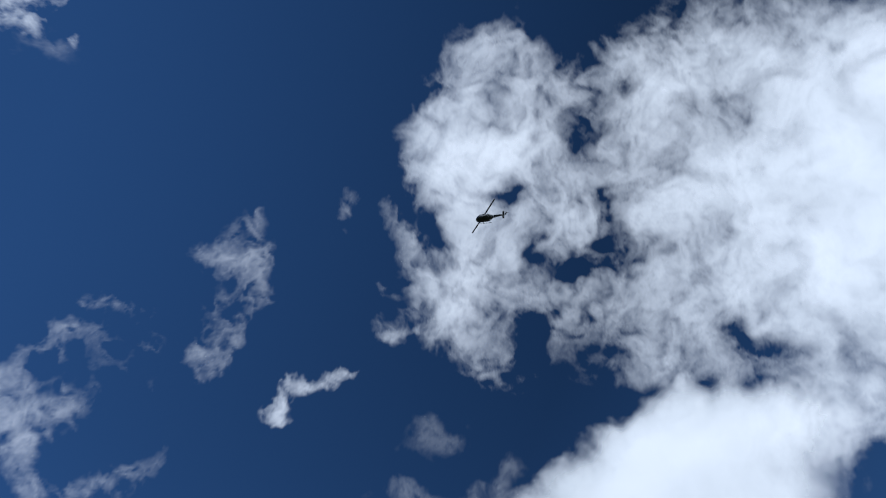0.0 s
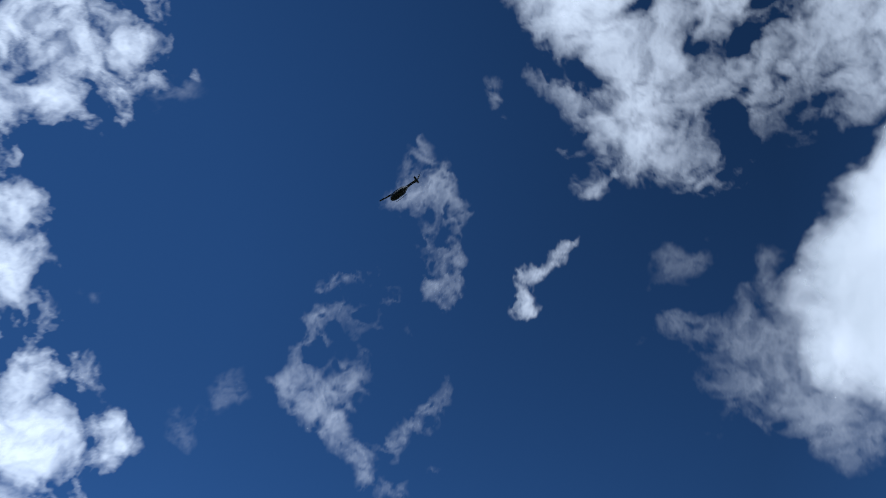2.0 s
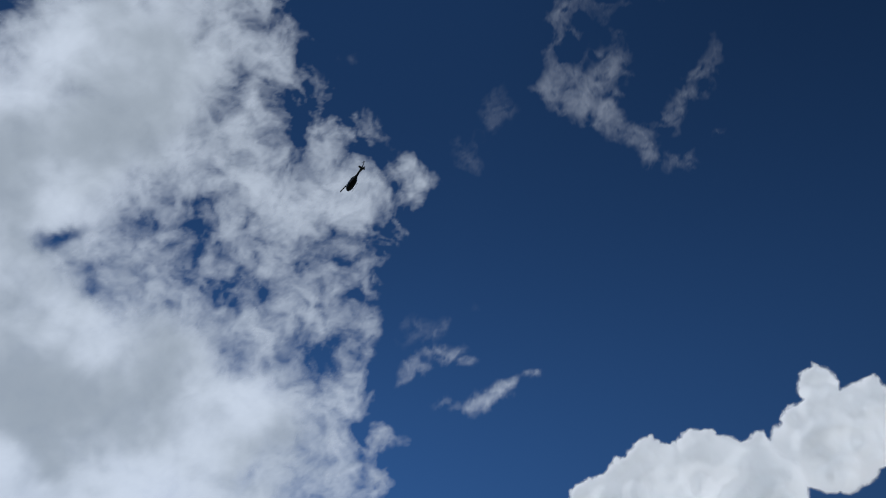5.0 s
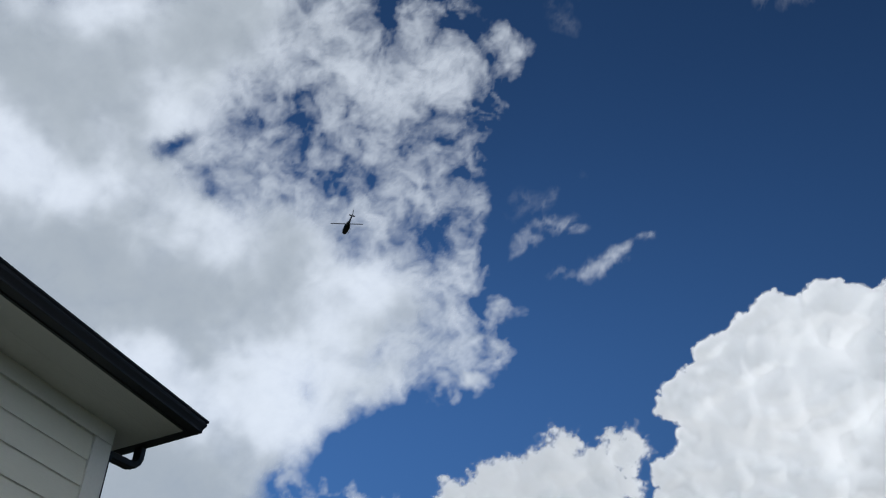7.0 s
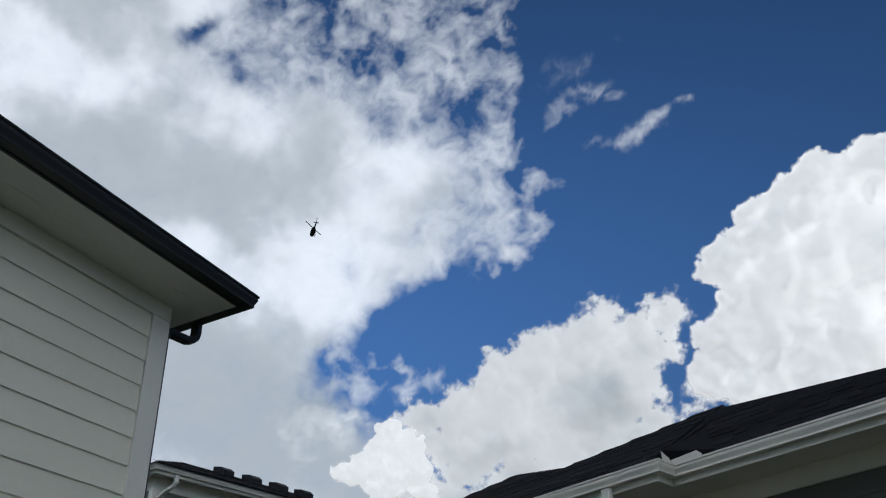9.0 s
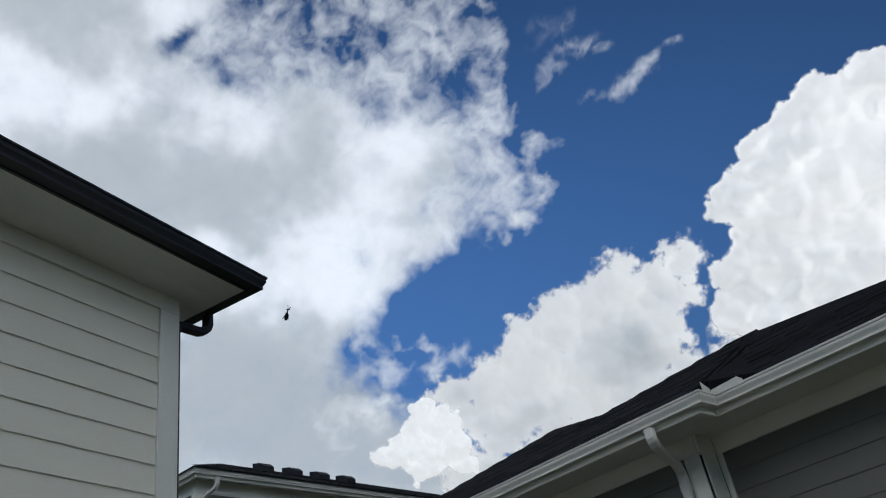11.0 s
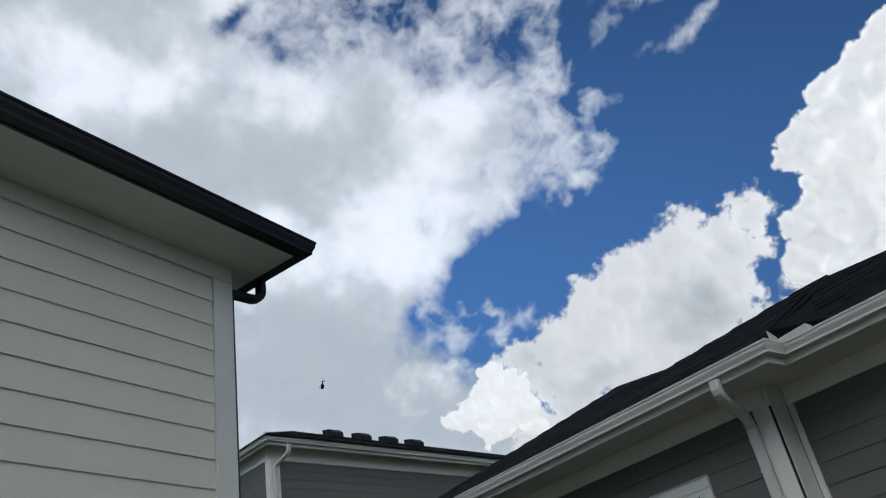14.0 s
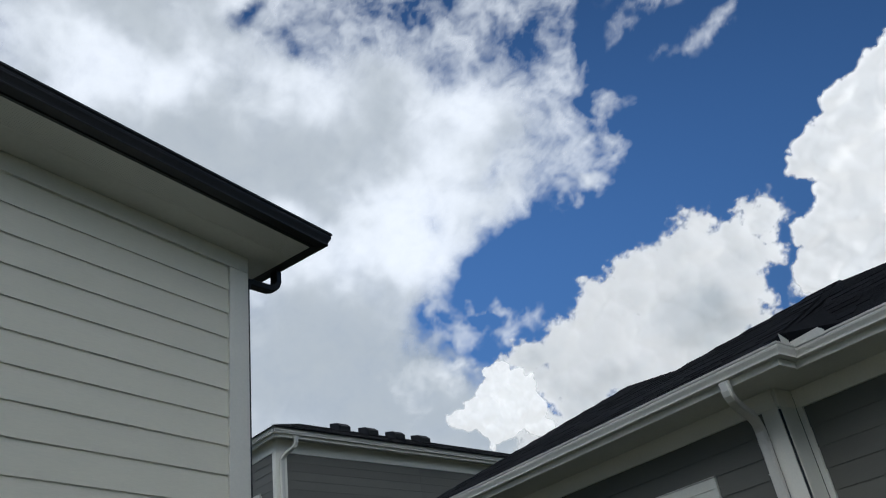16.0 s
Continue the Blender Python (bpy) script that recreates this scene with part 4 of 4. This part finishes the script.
TORN_F = [
    (32.5, 17.0, 4.31, 1.61, 169, 1.15),
    (28.6, 16.0, 3.10, 1.37, 168, 1.10),
    (13.6, 55.9, 3.18, 0.76, 3, 0.90),
    (19.1, 55.7, 2.16, 1.50, 11, 0.80),
    (35.0, 21.1, 2.79, 1.98, 172, 1.10),
    (32.9, 19.4, 2.18, 1.49, 171, 1.05),
    (37.2, 18.6, 4.74, 1.94, 173, 1.15),
    (44.0, 62.8, 3.13, 3.27, 29, 0.90),
    (32.9, 61.0, 3.32, 2.66, 18, 0.80),
    (25.5, 58.4, 3.84, 1.94, 160, 0.70),
    (30.5, 63.5, 2.29, 2.97, 13, 0.70),
    (18.5, 58.8, 3.38, 2.25, 161, 0.60),
]
TORN = TORN_F + TORN_A + TORN_B + TORN_C + TORN_D + TORN_E
FLECK = [
    (6.7, 39.9, 1.77, 0.79, 179, 1.00),
    (8.0, 39.9, 1.40, 0.64, 2, 0.80),
    (3.0, 40.3, 1.35, 0.43, 17, 0.80),
    (1.2, 40.9, 0.52, 0.23, 24, 0.50),
    (4.9, 40.0, 1.14, 0.55, 6, 0.60),
]
STREAK = [
    (10.4, 42.7, 1.80, 0.52, 21, 0.80),
    (12.7, 41.9, 1.19, 0.36, 33, 0.70),
    (8.3, 43.0, 1.32, 0.47, 175, 0.60),
    (9.4, 44.8, 0.55, 1.40, 148, 0.45),
]
SCATTER = [
    (30.7, 24.8, 1.21, 0.73, 170, 1.10),
    (28.6, 26.2, 1.69, 0.44, 169, 0.80),
    (32.7, 26.0, 1.21, 1.21, 171, 0.70),
    (33.7, 22.3, 1.80, 1.12, 172, 0.90),
    (27.4, 23.9, 0.88, 0.88, 169, 0.70),
    (35.4, 21.1, 2.19, 1.40, 172, 0.90),
    (31.7, 22.6, 1.20, 0.56, 171, 0.60),
    (26.1, 24.9, 1.20, 0.64, 168, 0.40),
    (18.6, 33.2, 1.43, 0.64, 163, 0.80),
    (20.2, 31.9, 0.64, 0.80, 165, 0.50),
    (15.8, 37.4, 0.86, 1.76, 131, 0.50),
    (15.6, 34.8, 1.18, 0.55, 2, 0.70),
]
BROAD_A = [
    (-100.4, 67.8, 4.19, 4.79, 99, 1.00),
    (-112.4, 68.0, 1.37, 1.37, 107, 0.50),
    (-85.9, 67.3, 3.43, 4.84, 132, 0.90),
    (-79.2, 62.7, 3.64, 3.64, 138, 0.65),
    (-71.4, 60.0, 2.62, 3.23, 145, 0.45),
    (-70.5, 56.4, 2.41, 2.00, 146, 0.30),
    (-106.3, 57.7, 3.91, 5.08, 113, 0.75),
    (-115.4, 57.6, 3.06, 3.06, 105, 0.80),
    (-117.7, 52.4, 5.57, 4.45, 103, 0.95),
    (-97.0, 53.5, 5.49, 4.31, 123, 0.68),
    (-106.4, 49.2, 7.16, 5.66, 115, 1.00),
    (-95.8, 47.7, 5.74, 3.83, 125, 0.90),
    (-104.4, 42.8, 5.09, 5.82, 118, 1.00),
    (-118.6, 46.3, 3.91, 6.40, 102, 1.00),
]
BROAD_B = [
    (-93.3, 37.7, 3.58, 2.15, 130, 0.90),
    (-91.9, 35.0, 2.10, 1.92, 132, 0.60),
    (-90.8, 59.7, 4.42, 3.21, 88, 0.55),
    (-84.3, 54.0, 3.58, 2.79, 104, 0.40),
    (-89.5, 46.3, 4.22, 1.92, 131, 0.70),
    (-96.6, 38.6, 3.94, 2.15, 126, 0.70),
    (-113.5, 40.4, 6.91, 10.36, 109, 1.10),
    (-101.3, 62.1, 2.39, 5.17, 118, 0.35),
    (-91.5, 57.9, 3.60, 3.60, 127, 0.35),
    (-75.4, 55.4, 2.80, 2.80, 142, 0.22),
    (-100.7, 37.0, 4.19, 4.19, 123, 0.90),
    (-68.4, 70.5, 1.00, 1.81, 128, 0.35),
    (-62.1, 64.5, 1.81, 0.72, 113, 0.40),
    (-63.4, 61.2, 2.41, 0.48, 132, 0.35),
]
BROAD_C = [
    (-84.9, 48.0, 3.50, 1.55, 135, 0.45),
]
BROAD_D = [
    (-75.6, 62.0, 4.04, 4.45, 141, 0.70),
    (-82.4, 57.4, 4.35, 4.02, 136, 0.55),
    (-96.8, 66.3, 4.56, 4.31, 122, 0.85),
    (-96.8, 56.6, 4.57, 5.50, 123, 0.70),
]
BROAD = BROAD_D + BROAD_A + BROAD_B + BROAD_C
BROAD_HOLES = [
    (-86.8, 56.6, 4.23, 4.15, 108, 0.40),
    (-84.0, 49.2, 3.59, 1.83, 134, 0.55),
    (-79.8, 56.5, 2.41, 2.01, 138, 0.30),
    (-93.1, 43.3, 2.62, 1.12, 128, 0.40),
    (-91.7, 33.7, 1.38, 1.73, 132, 0.60),
]
PLUMP = [
    (-77.7, 44.6, 3.63, 1.99, 161, 1.00),
    (-83.2, 42.9, 5.66, 3.02, 147, 1.10),
    (-88.6, 39.9, 5.14, 2.57, 133, 1.00),
    (-78.4, 40.3, 9.28, 3.34, 142, 1.20),
    (-73.2, 44.6, 1.91, 1.72, 145, 0.70),
    (-78.3, 44.6, 2.11, 2.18, 115, 1.00),
    (-71.8, 42.3, 2.80, 3.68, 122, 1.10),
    (-68.9, 40.0, 3.79, 5.17, 126, 1.10),
    (-63.3, 41.4, 1.49, 2.30, 131, 0.80),
]
PLUMP_HEM = [
    (-58.1, 47.6, 3.00, 1.88, 123, 0.70),
    (-63.1, 45.5, 3.30, 1.47, 108, 0.55),
    (-63.3, 53.0, 1.93, 1.54, 128, 0.40),
    (-59.7, 42.8, 2.16, 2.88, 134, 0.80),
    (-60.3, 40.3, 3.17, 2.11, 134, 0.90),
    (-54.5, 45.4, 2.22, 1.11, 138, 0.40),
    (-67.2, 49.1, 0.75, 1.87, 82, 0.35),
    (-55.9, 50.7, 1.92, 1.15, 135, 0.40),
]
RING_A = [
    (-45.7, 71.4, 0.89, 1.20, 142, 0.45),
    (-42.9, 69.1, 1.70, 0.89, 134, 0.75),
    (-37.8, 69.3, 0.73, 0.56, 149, 0.50),
    (-47.1, 68.4, 0.48, 1.37, 140, 0.50),
    (-42.6, 65.5, 0.57, 2.02, 145, 0.35),
    (-38.7, 65.6, 1.13, 1.38, 148, 0.50),
    (-35.1, 62.5, 0.73, 1.37, 141, 0.85),
    (-31.8, 61.7, 0.56, 1.05, 129, 0.70),
    (-38.7, 63.7, 0.73, 1.46, 148, 0.45),
    (-27.5, 64.3, 0.56, 0.89, 158, 0.30),
]
RING_B = [
    (-22.1, 66.3, 1.68, 0.40, 171, 0.60),
    (-17.4, 65.6, 0.56, 1.19, 132, 0.60),
    (-14.1, 64.1, 0.55, 1.18, 150, 0.75),
    (-19.8, 64.4, 1.20, 1.00, 165, 0.35),
    (-15.2, 62.2, 0.79, 1.58, 169, 0.40),
    (-11.4, 60.5, 0.47, 1.41, 172, 0.60),
    (-10.8, 59.6, 0.94, 0.53, 138, 0.90),
    (-12.7, 58.1, 0.69, 1.10, 21, 0.85),
    (-14.8, 56.5, 0.76, 1.17, 18, 0.90),
    (-16.9, 58.4, 0.71, 1.40, 147, 0.60),
    (-20.2, 58.8, 0.95, 0.94, 164, 0.35),
]
RING_C = [
    (-16.9, 54.5, 0.94, 0.53, 137, 0.50),
    (-17.5, 52.6, 0.54, 1.05, 166, 0.50),
    (-22.3, 54.2, 1.01, 0.62, 17, 0.50),
    (-26.0, 55.0, 1.10, 0.63, 9, 0.50),
    (-30.1, 56.4, 0.48, 1.58, 141, 0.30),
    (-20.2, 51.4, 0.93, 0.52, 163, 0.40),
    (-25.5, 50.9, 0.54, 0.90, 159, 0.40),
    (-37.6, 60.9, 0.81, 0.81, 149, 0.30),
    (-23.1, 61.6, 1.20, 1.60, 162, 0.25),
]
RING = RING_A + RING_B + RING_C
SCRAP = [
    (-54.6, 59.8, 1.03, 0.36, 174, 0.90),
    (-51.0, 60.0, 1.12, 0.48, 177, 0.95),
    (-47.9, 60.0, 0.64, 0.48, 5, 0.80),
    (-45.3, 58.7, 0.52, 0.96, 132, 0.85),
    (-45.0, 57.9, 0.48, 0.40, 143, 0.70),
    (-43.3, 59.0, 0.40, 0.64, 144, 0.30),
]
SHRED = [
    (-3.6, 59.9, 0.89, 1.01, 169, 0.60),
    (2.9, 56.9, 0.72, 1.80, 140, 0.60),
    (2.9, 62.0, 0.88, 0.64, 175, 0.35),
    (19.7, 64.8, 0.62, 0.70, 11, 0.40),
    (9.5, 45.4, 2.29, 0.84, 18, 0.50),
    (19.7, 79.5, 1.59, 0.71, 36, 0.50),
    (31.7, 78.8, 1.73, 1.04, 70, 0.50),
]
TOWER = [
    (-2.5, 30.9, 2.29, 1.83, 20, 1.00),
    (-5.3, 31.9, 2.42, 1.89, 13, 1.00),
    (0.2, 29.8, 1.97, 1.63, 16, 1.00),
    (1.2, 29.6, 2.06, 1.75, 166, 1.00),
    (-1.3, 30.5, 2.23, 1.92, 15, 1.00),
    (-3.8, 31.5, 2.18, 1.90, 14, 1.00),
    (-7.2, 32.0, 2.58, 2.48, 1, 1.00),
    (-10.4, 31.9, 2.48, 2.37, 158, 1.00),
    (-2.0, 28.1, 4.02, 2.98, 165, 1.00),
    (-6.7, 27.6, 4.67, 3.98, 162, 1.00),
    (3.0, 24.4, 2.18, 1.78, 168, 1.00),
    (-0.6, 24.2, 3.34, 2.78, 167, 1.00),
    (-4.8, 22.2, 4.30, 3.17, 166, 1.00),
    (1.3, 22.1, 2.70, 1.80, 168, 1.00),
    (0.3, 26.9, 2.08, 1.71, 166, 1.00),
    (-1.9, 20.2, 4.72, 1.74, 168, 1.00),
]
TOWER_CROWN = [
    (-20.9, 33.9, 1.24, 1.58, 155, 1.00),
    (-23.0, 31.6, 2.14, 1.92, 154, 1.00),
    (-19.5, 30.5, 3.44, 2.81, 157, 1.00),
    (-14.4, 31.3, 2.02, 1.57, 160, 1.00),
    (-10.1, 32.6, 1.77, 1.32, 163, 1.00),
    (-7.5, 33.0, 1.81, 1.47, 164, 1.00),
    (-4.0, 32.2, 1.55, 0.95, 166, 1.00),
    (-13.2, 28.5, 3.15, 3.81, 157, 1.00),
    (-11.6, 22.5, 3.84, 4.05, 162, 1.00),
]
TOWER_FOOT = [
    (2.8, 24.5, 2.36, 1.96, 157, 1.00),
    (4.8, 22.5, 1.86, 1.60, 1, 1.00),
    (-0.1, 25.7, 2.46, 2.49, 155, 1.00),
    (0.9, 29.3, 2.24, 2.15, 154, 1.00),
    (2.1, 21.8, 2.48, 2.15, 158, 1.00),
    (-3.2, 30.2, 3.29, 3.10, 150, 1.00),
]
BANK = [
    (26.3, 22.0, 2.19, 1.58, 9, 1.00),
    (23.4, 22.4, 2.45, 1.97, 22, 1.00),
    (20.0, 23.7, 2.81, 2.59, 21, 1.00),
    (16.2, 25.1, 2.97, 2.64, 20, 1.00),
    (12.7, 25.8, 2.93, 2.62, 3, 1.00),
    (9.7, 25.3, 2.83, 2.35, 2, 1.00),
    (7.0, 26.9, 1.80, 1.58, 180, 1.00),
    (13.8, 22.1, 4.73, 3.44, 4, 1.00),
    (18.4, 20.9, 4.55, 2.70, 11, 1.00),
    (10.0, 22.6, 1.79, 1.66, 42, 1.00),
    (23.0, 18.9, 2.15, 1.73, 18, 1.00),
    (24.5, 18.0, 1.24, 1.39, 169, 1.00),
    (8.6, 19.4, 2.07, 0.94, 3, 1.00),
    (14.2, 18.6, 5.44, 2.23, 10, 1.00),
]
BANK_FOOT = [
    (23.3, 20.9, 2.74, 1.72, 8, 1.00),
    (20.7, 20.2, 2.70, 1.93, 7, 1.00),
    (26.2, 20.5, 2.36, 1.41, 179, 1.00),
    (24.3, 19.7, 2.33, 1.57, 168, 1.00),
    (9.7, 20.1, 2.10, 1.32, 3, 1.00),
    (6.9, 20.6, 1.03, 0.65, 2, 1.00),
    (17.4, 17.5, 5.93, 2.24, 11, 1.00),
    (25.9, 16.6, 3.09, 1.92, 167, 1.00),
    (5.0, 21.4, 2.11, 1.09, 170, 1.00),
]
CAULIFLOWER = [
    (29.0, 21.1, 1.03, 0.99, 170, 1.00),
    (29.9, 19.9, 1.11, 1.10, 170, 1.00),
    (28.1, 20.0, 1.50, 1.41, 170, 1.00),
    (27.3, 18.6, 1.49, 1.32, 170, 1.00),
    (29.5, 18.2, 1.97, 1.56, 170, 1.00),
    (30.9, 19.0, 1.11, 1.01, 171, 1.00),
    (32.1, 18.5, 1.34, 0.85, 171, 1.00),
    (26.7, 17.3, 1.25, 0.77, 170, 1.00),
]
TORN_HOLES = [
    (38.1, 52.9, 1.91, 1.04, 9, 0.50),
    (47.2, 48.1, 0.81, 0.49, 16, 0.45),
    (36.7, 50.1, 2.93, 0.99, 18, 0.46),
    (32.2, 47.2, 4.38, 1.02, 4, 0.55),
    (41.7, 46.2, 2.29, 1.15, 11, 0.32),
    (25.8, 43.4, 2.82, 1.04, 19, 0.36),
    (17.8, 48.7, 1.03, 1.17, 173, 0.55),
    (26.0, 35.7, 1.21, 0.73, 19, 0.36),
    (32.0, 33.1, 1.03, 1.04, 2, 0.32),
    (20.9, 37.2, 1.62, 1.21, 176, 0.23),
    (27.6, 59.9, 1.76, 2.28, 30, 0.33),
    (19.9, 61.1, 1.57, 0.97, 3, 0.33),
    (29.1, 27.7, 2.82, 1.29, 20, 0.85),
    (32.1, 25.5, 1.69, 2.01, 171, 0.81),
]
TORN_G = [
    (15.4, 55.1, 2.80, 1.52, 15, 0.95),
    (12.6, 55.7, 2.01, 0.89, 8, 0.90),
    (60.5, 78.3, 4.39, 3.81, 74, 0.60),
    (45.6, 74.1, 3.28, 2.48, 57, 0.35),
    (69.2, 81.5, 3.45, 2.44, 84, 0.50),
    (77.4, 77.2, 3.87, 2.00, 92, 0.75),
    (44.8, 76.8, 4.15, 2.80, 48, 0.40),
    (44.8, 70.0, 1.93, 3.14, 46, 0.35),
]
TORN_RIFTS = [
    (25.0, 29.2, 3.59, 1.37, 21, 0.85),
    (29.3, 24.7, 2.01, 2.41, 170, 0.81),
    (33.2, 26.2, 1.36, 1.15, 2, 0.33),
    (47.0, 48.0, 1.13, 0.73, 23, 0.33),
    (50.9, 56.6, 1.14, 0.79, 30, 0.29),
    (36.3, 51.6, 2.23, 1.15, 15, 0.20),
]
# patches of shade painted into the glow; negative ones are painted bright
TORN_SHADES = [
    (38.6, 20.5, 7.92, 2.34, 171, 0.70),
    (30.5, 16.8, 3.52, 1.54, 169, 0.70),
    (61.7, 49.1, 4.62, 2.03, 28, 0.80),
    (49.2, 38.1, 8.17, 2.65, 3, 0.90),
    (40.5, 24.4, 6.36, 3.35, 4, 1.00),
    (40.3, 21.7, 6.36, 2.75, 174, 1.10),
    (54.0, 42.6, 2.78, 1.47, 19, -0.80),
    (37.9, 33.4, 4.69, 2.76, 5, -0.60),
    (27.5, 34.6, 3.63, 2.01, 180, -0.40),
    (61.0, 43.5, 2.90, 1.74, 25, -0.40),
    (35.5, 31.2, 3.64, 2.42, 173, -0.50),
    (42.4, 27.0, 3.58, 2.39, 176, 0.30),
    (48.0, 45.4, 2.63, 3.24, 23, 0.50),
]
sheet(TORN + TORN_G, "wide torn white cloud with ragged blue holes", seed=3, far=2600, base=17.0, glow=1.19, grey=1.12, tear=1.5, broad=0.3, start=0.42, thick=0.72, pack=1.7, swirl=0.35, sharp=1.35, holes=TORN_HOLES + TORN_RIFTS, shades=TORN_SHADES)
sheet(SCATTER, "scattered shreds of cloud at the edge of clear sky", seed=75, far=2400, base=26.0, warp=0.02, tear=1.3, thick=0.9, most=0.9, grey=0.4, size=1.25)
sheet(BROAD, "broad white cloud combed into streaks, thick at one end", seed=11, far=2600, base=13.0, grey=0.6, glow=0.98, level=0.2, strand=0.25, tear=1.2, broad=0.25, start=0.33, thick=0.8, pack=1.6, swirl=0.35, sharp=1.35, holes=BROAD_HOLES)
sheet(PLUMP, "plump bright cumulus cloud with a smooth crown", seed=21, far=1900, base=9.0, tear=0.5, thick=3.0, grey=0.5, glow=0.77, start=0.4, grain=0.2)
sheet(PLUMP_HEM, "thin ragged veil trailing below the cumulus", seed=23, far=2300, base=14.0, tear=1.3, thick=0.42, most=0.8, strand=0.3, grey=0.2, size=1.4, glow=0.85, start=0.42, swirl=0.35, grain=0.16)
sheet(RING, "thin ring of torn cloud wisps", seed=31, far=3200, base=22.0, tear=1.4, thick=0.36, most=0.75, strand=0.5, grey=0.0, size=1.5, start=0.36, warp=0.02, sharp=1.4, broad=0.3, grain=0.16)
sheet(SCRAP, "small bright curl of cloud", seed=35, far=3200, base=26.0, tear=1.8, thick=0.45, most=0.85, strand=0.4, grey=0.0, warp=0.014, size=1.35, start=0.45, grain=0.16)
for k, shred in enumerate(SHRED):
    sheet([shred], "small faint shred of cloud", seed=41 + 5 * k, far=3200, base=20.0, tear=1.4, thick=0.22, most=0.6, strand=0.4, grey=0.0, size=1.6, warp=0.025, start=0.4, grain=0.16)
sheet(STREAK, "slanting wisp of cloud", seed=43, far=3000, base=24.0, tear=1.2, thick=0.55, sharp=1.8, most=0.75, strand=0.4, grey=0.0, size=1.25, start=0.33, warp=0.015, grain=0.16)
sheet(FLECK, "small bright lens of cloud", seed=47, far=3000, base=24.0, tear=1.0, thick=0.8, sharp=1.8, most=0.9, strand=0.2, grey=0.0, size=1.2, start=0.3, warp=0.012, grain=0.16)
heap(TOWER + TOWER_CROWN + TOWER_FOOT, "towering bright cumulus cloud with cauliflower edges", seed=51, far=1700, glow=0.82, grey=0.5, lit=0.36, worn=13, relief=1.2, warp=0.004, fray=0.0035, edge=0.005)
heap(BANK + BANK_FOOT, "long bank of bright cumulus over the roofs", seed=61, far=1800, edge=0.012, fray=0.011, glow=0.74, grey=0.9, level=0.4, lit=0.36, worn=10, size=1.1)
heap(CAULIFLOWER, "small dazzling cumulus head low over the roof", seed=71, far=1650, edge=0.004, fray=0.003, warp=0.003, worn=5, relief=1.2, glow=0.87, grey=0.3, fine=0.0012, lit=0.4)
# clouds added behind the viewer, glowing strongly to brighten the house walls
FILL_CLOUDS = [(-150, 35, 24, 10, 10, 1.0), (-120, 24, 20, 9, 0, 1.0), (-90, 12, 16, 5, 170, 0.9), (180, 30, 20, 12, 0, 1.0), (-170, 55, 14, 9, 20, 0.8), (150, 40, 16, 12, 0, 0.9)]
for k, at in enumerate(FILL_CLOUDS):
    sheet([at, (at[0] + 6, at[1] + 3, at[2] * 0.6, at[3] * 0.8, 20, 0.8)], "overbright glowing cloud added behind the viewer to light the house walls", seed=80 + k, far=2500, base=8.0, grey=0.4, glow=3.7, fine=0.012, thick=4.0)


# ---------------------------------------------------------------- what moves
FLIGHT = [
    (0.0, 9.0, -127.7),
    (0.5, 24.5, -110.6),
    (1.0, 40.4, -92.0),
    (1.5, 55.7, -74.7),
    (2.0, 71.2, -57.3),
    (2.5, 86.2, -39.2),
    (3.0, 101.8, -20.9),
    (3.5, 116.4, -2.8),
    (4.0, 132.4, 15.6),
    (4.5, 147.9, 34.3),
    (5.0, 164.5, 53.2),
    (7.5, 245.0, 148.6),
    (8.0, 261.5, 168.3),
    (8.5, 277.9, 188.1),
    (9.0, 294.4, 208.1),
    (11.5, 377.0, 309.3),
    (12.0, 394.8, 330.8),
    (12.5, 410.6, 349.7),
    (13.0, 428.8, 371.8),
    (13.5, 446.6, 393.8),
    (14.0, 463.3, 414.3),
    (14.5, 481.8, 437.7),
    (15.0, 501.7, 461.1),
    (15.5, 519.7, 482.4),
    (16.0, 538.5, 505.2),
]
HEADING = 47.5


def motions():
    walk(heli, [(t, pose(x, y, EYE + 258.0, 0, 3.0, HEADING)) for t, x, y in FLIGHT])
    turns = [k * 0.5 for k in range(33)]
    walk(heli_rotor, [(t, pose(0, 0, 0, 0, 0, 175.0 + 120.5 * t - HEADING)) for t in turns])
    walk(heli_tail, [(t, pose(-8.85, 0.3, -0.1, 0, 20 + 150.0 * t, 0)) for t in turns])


motions()
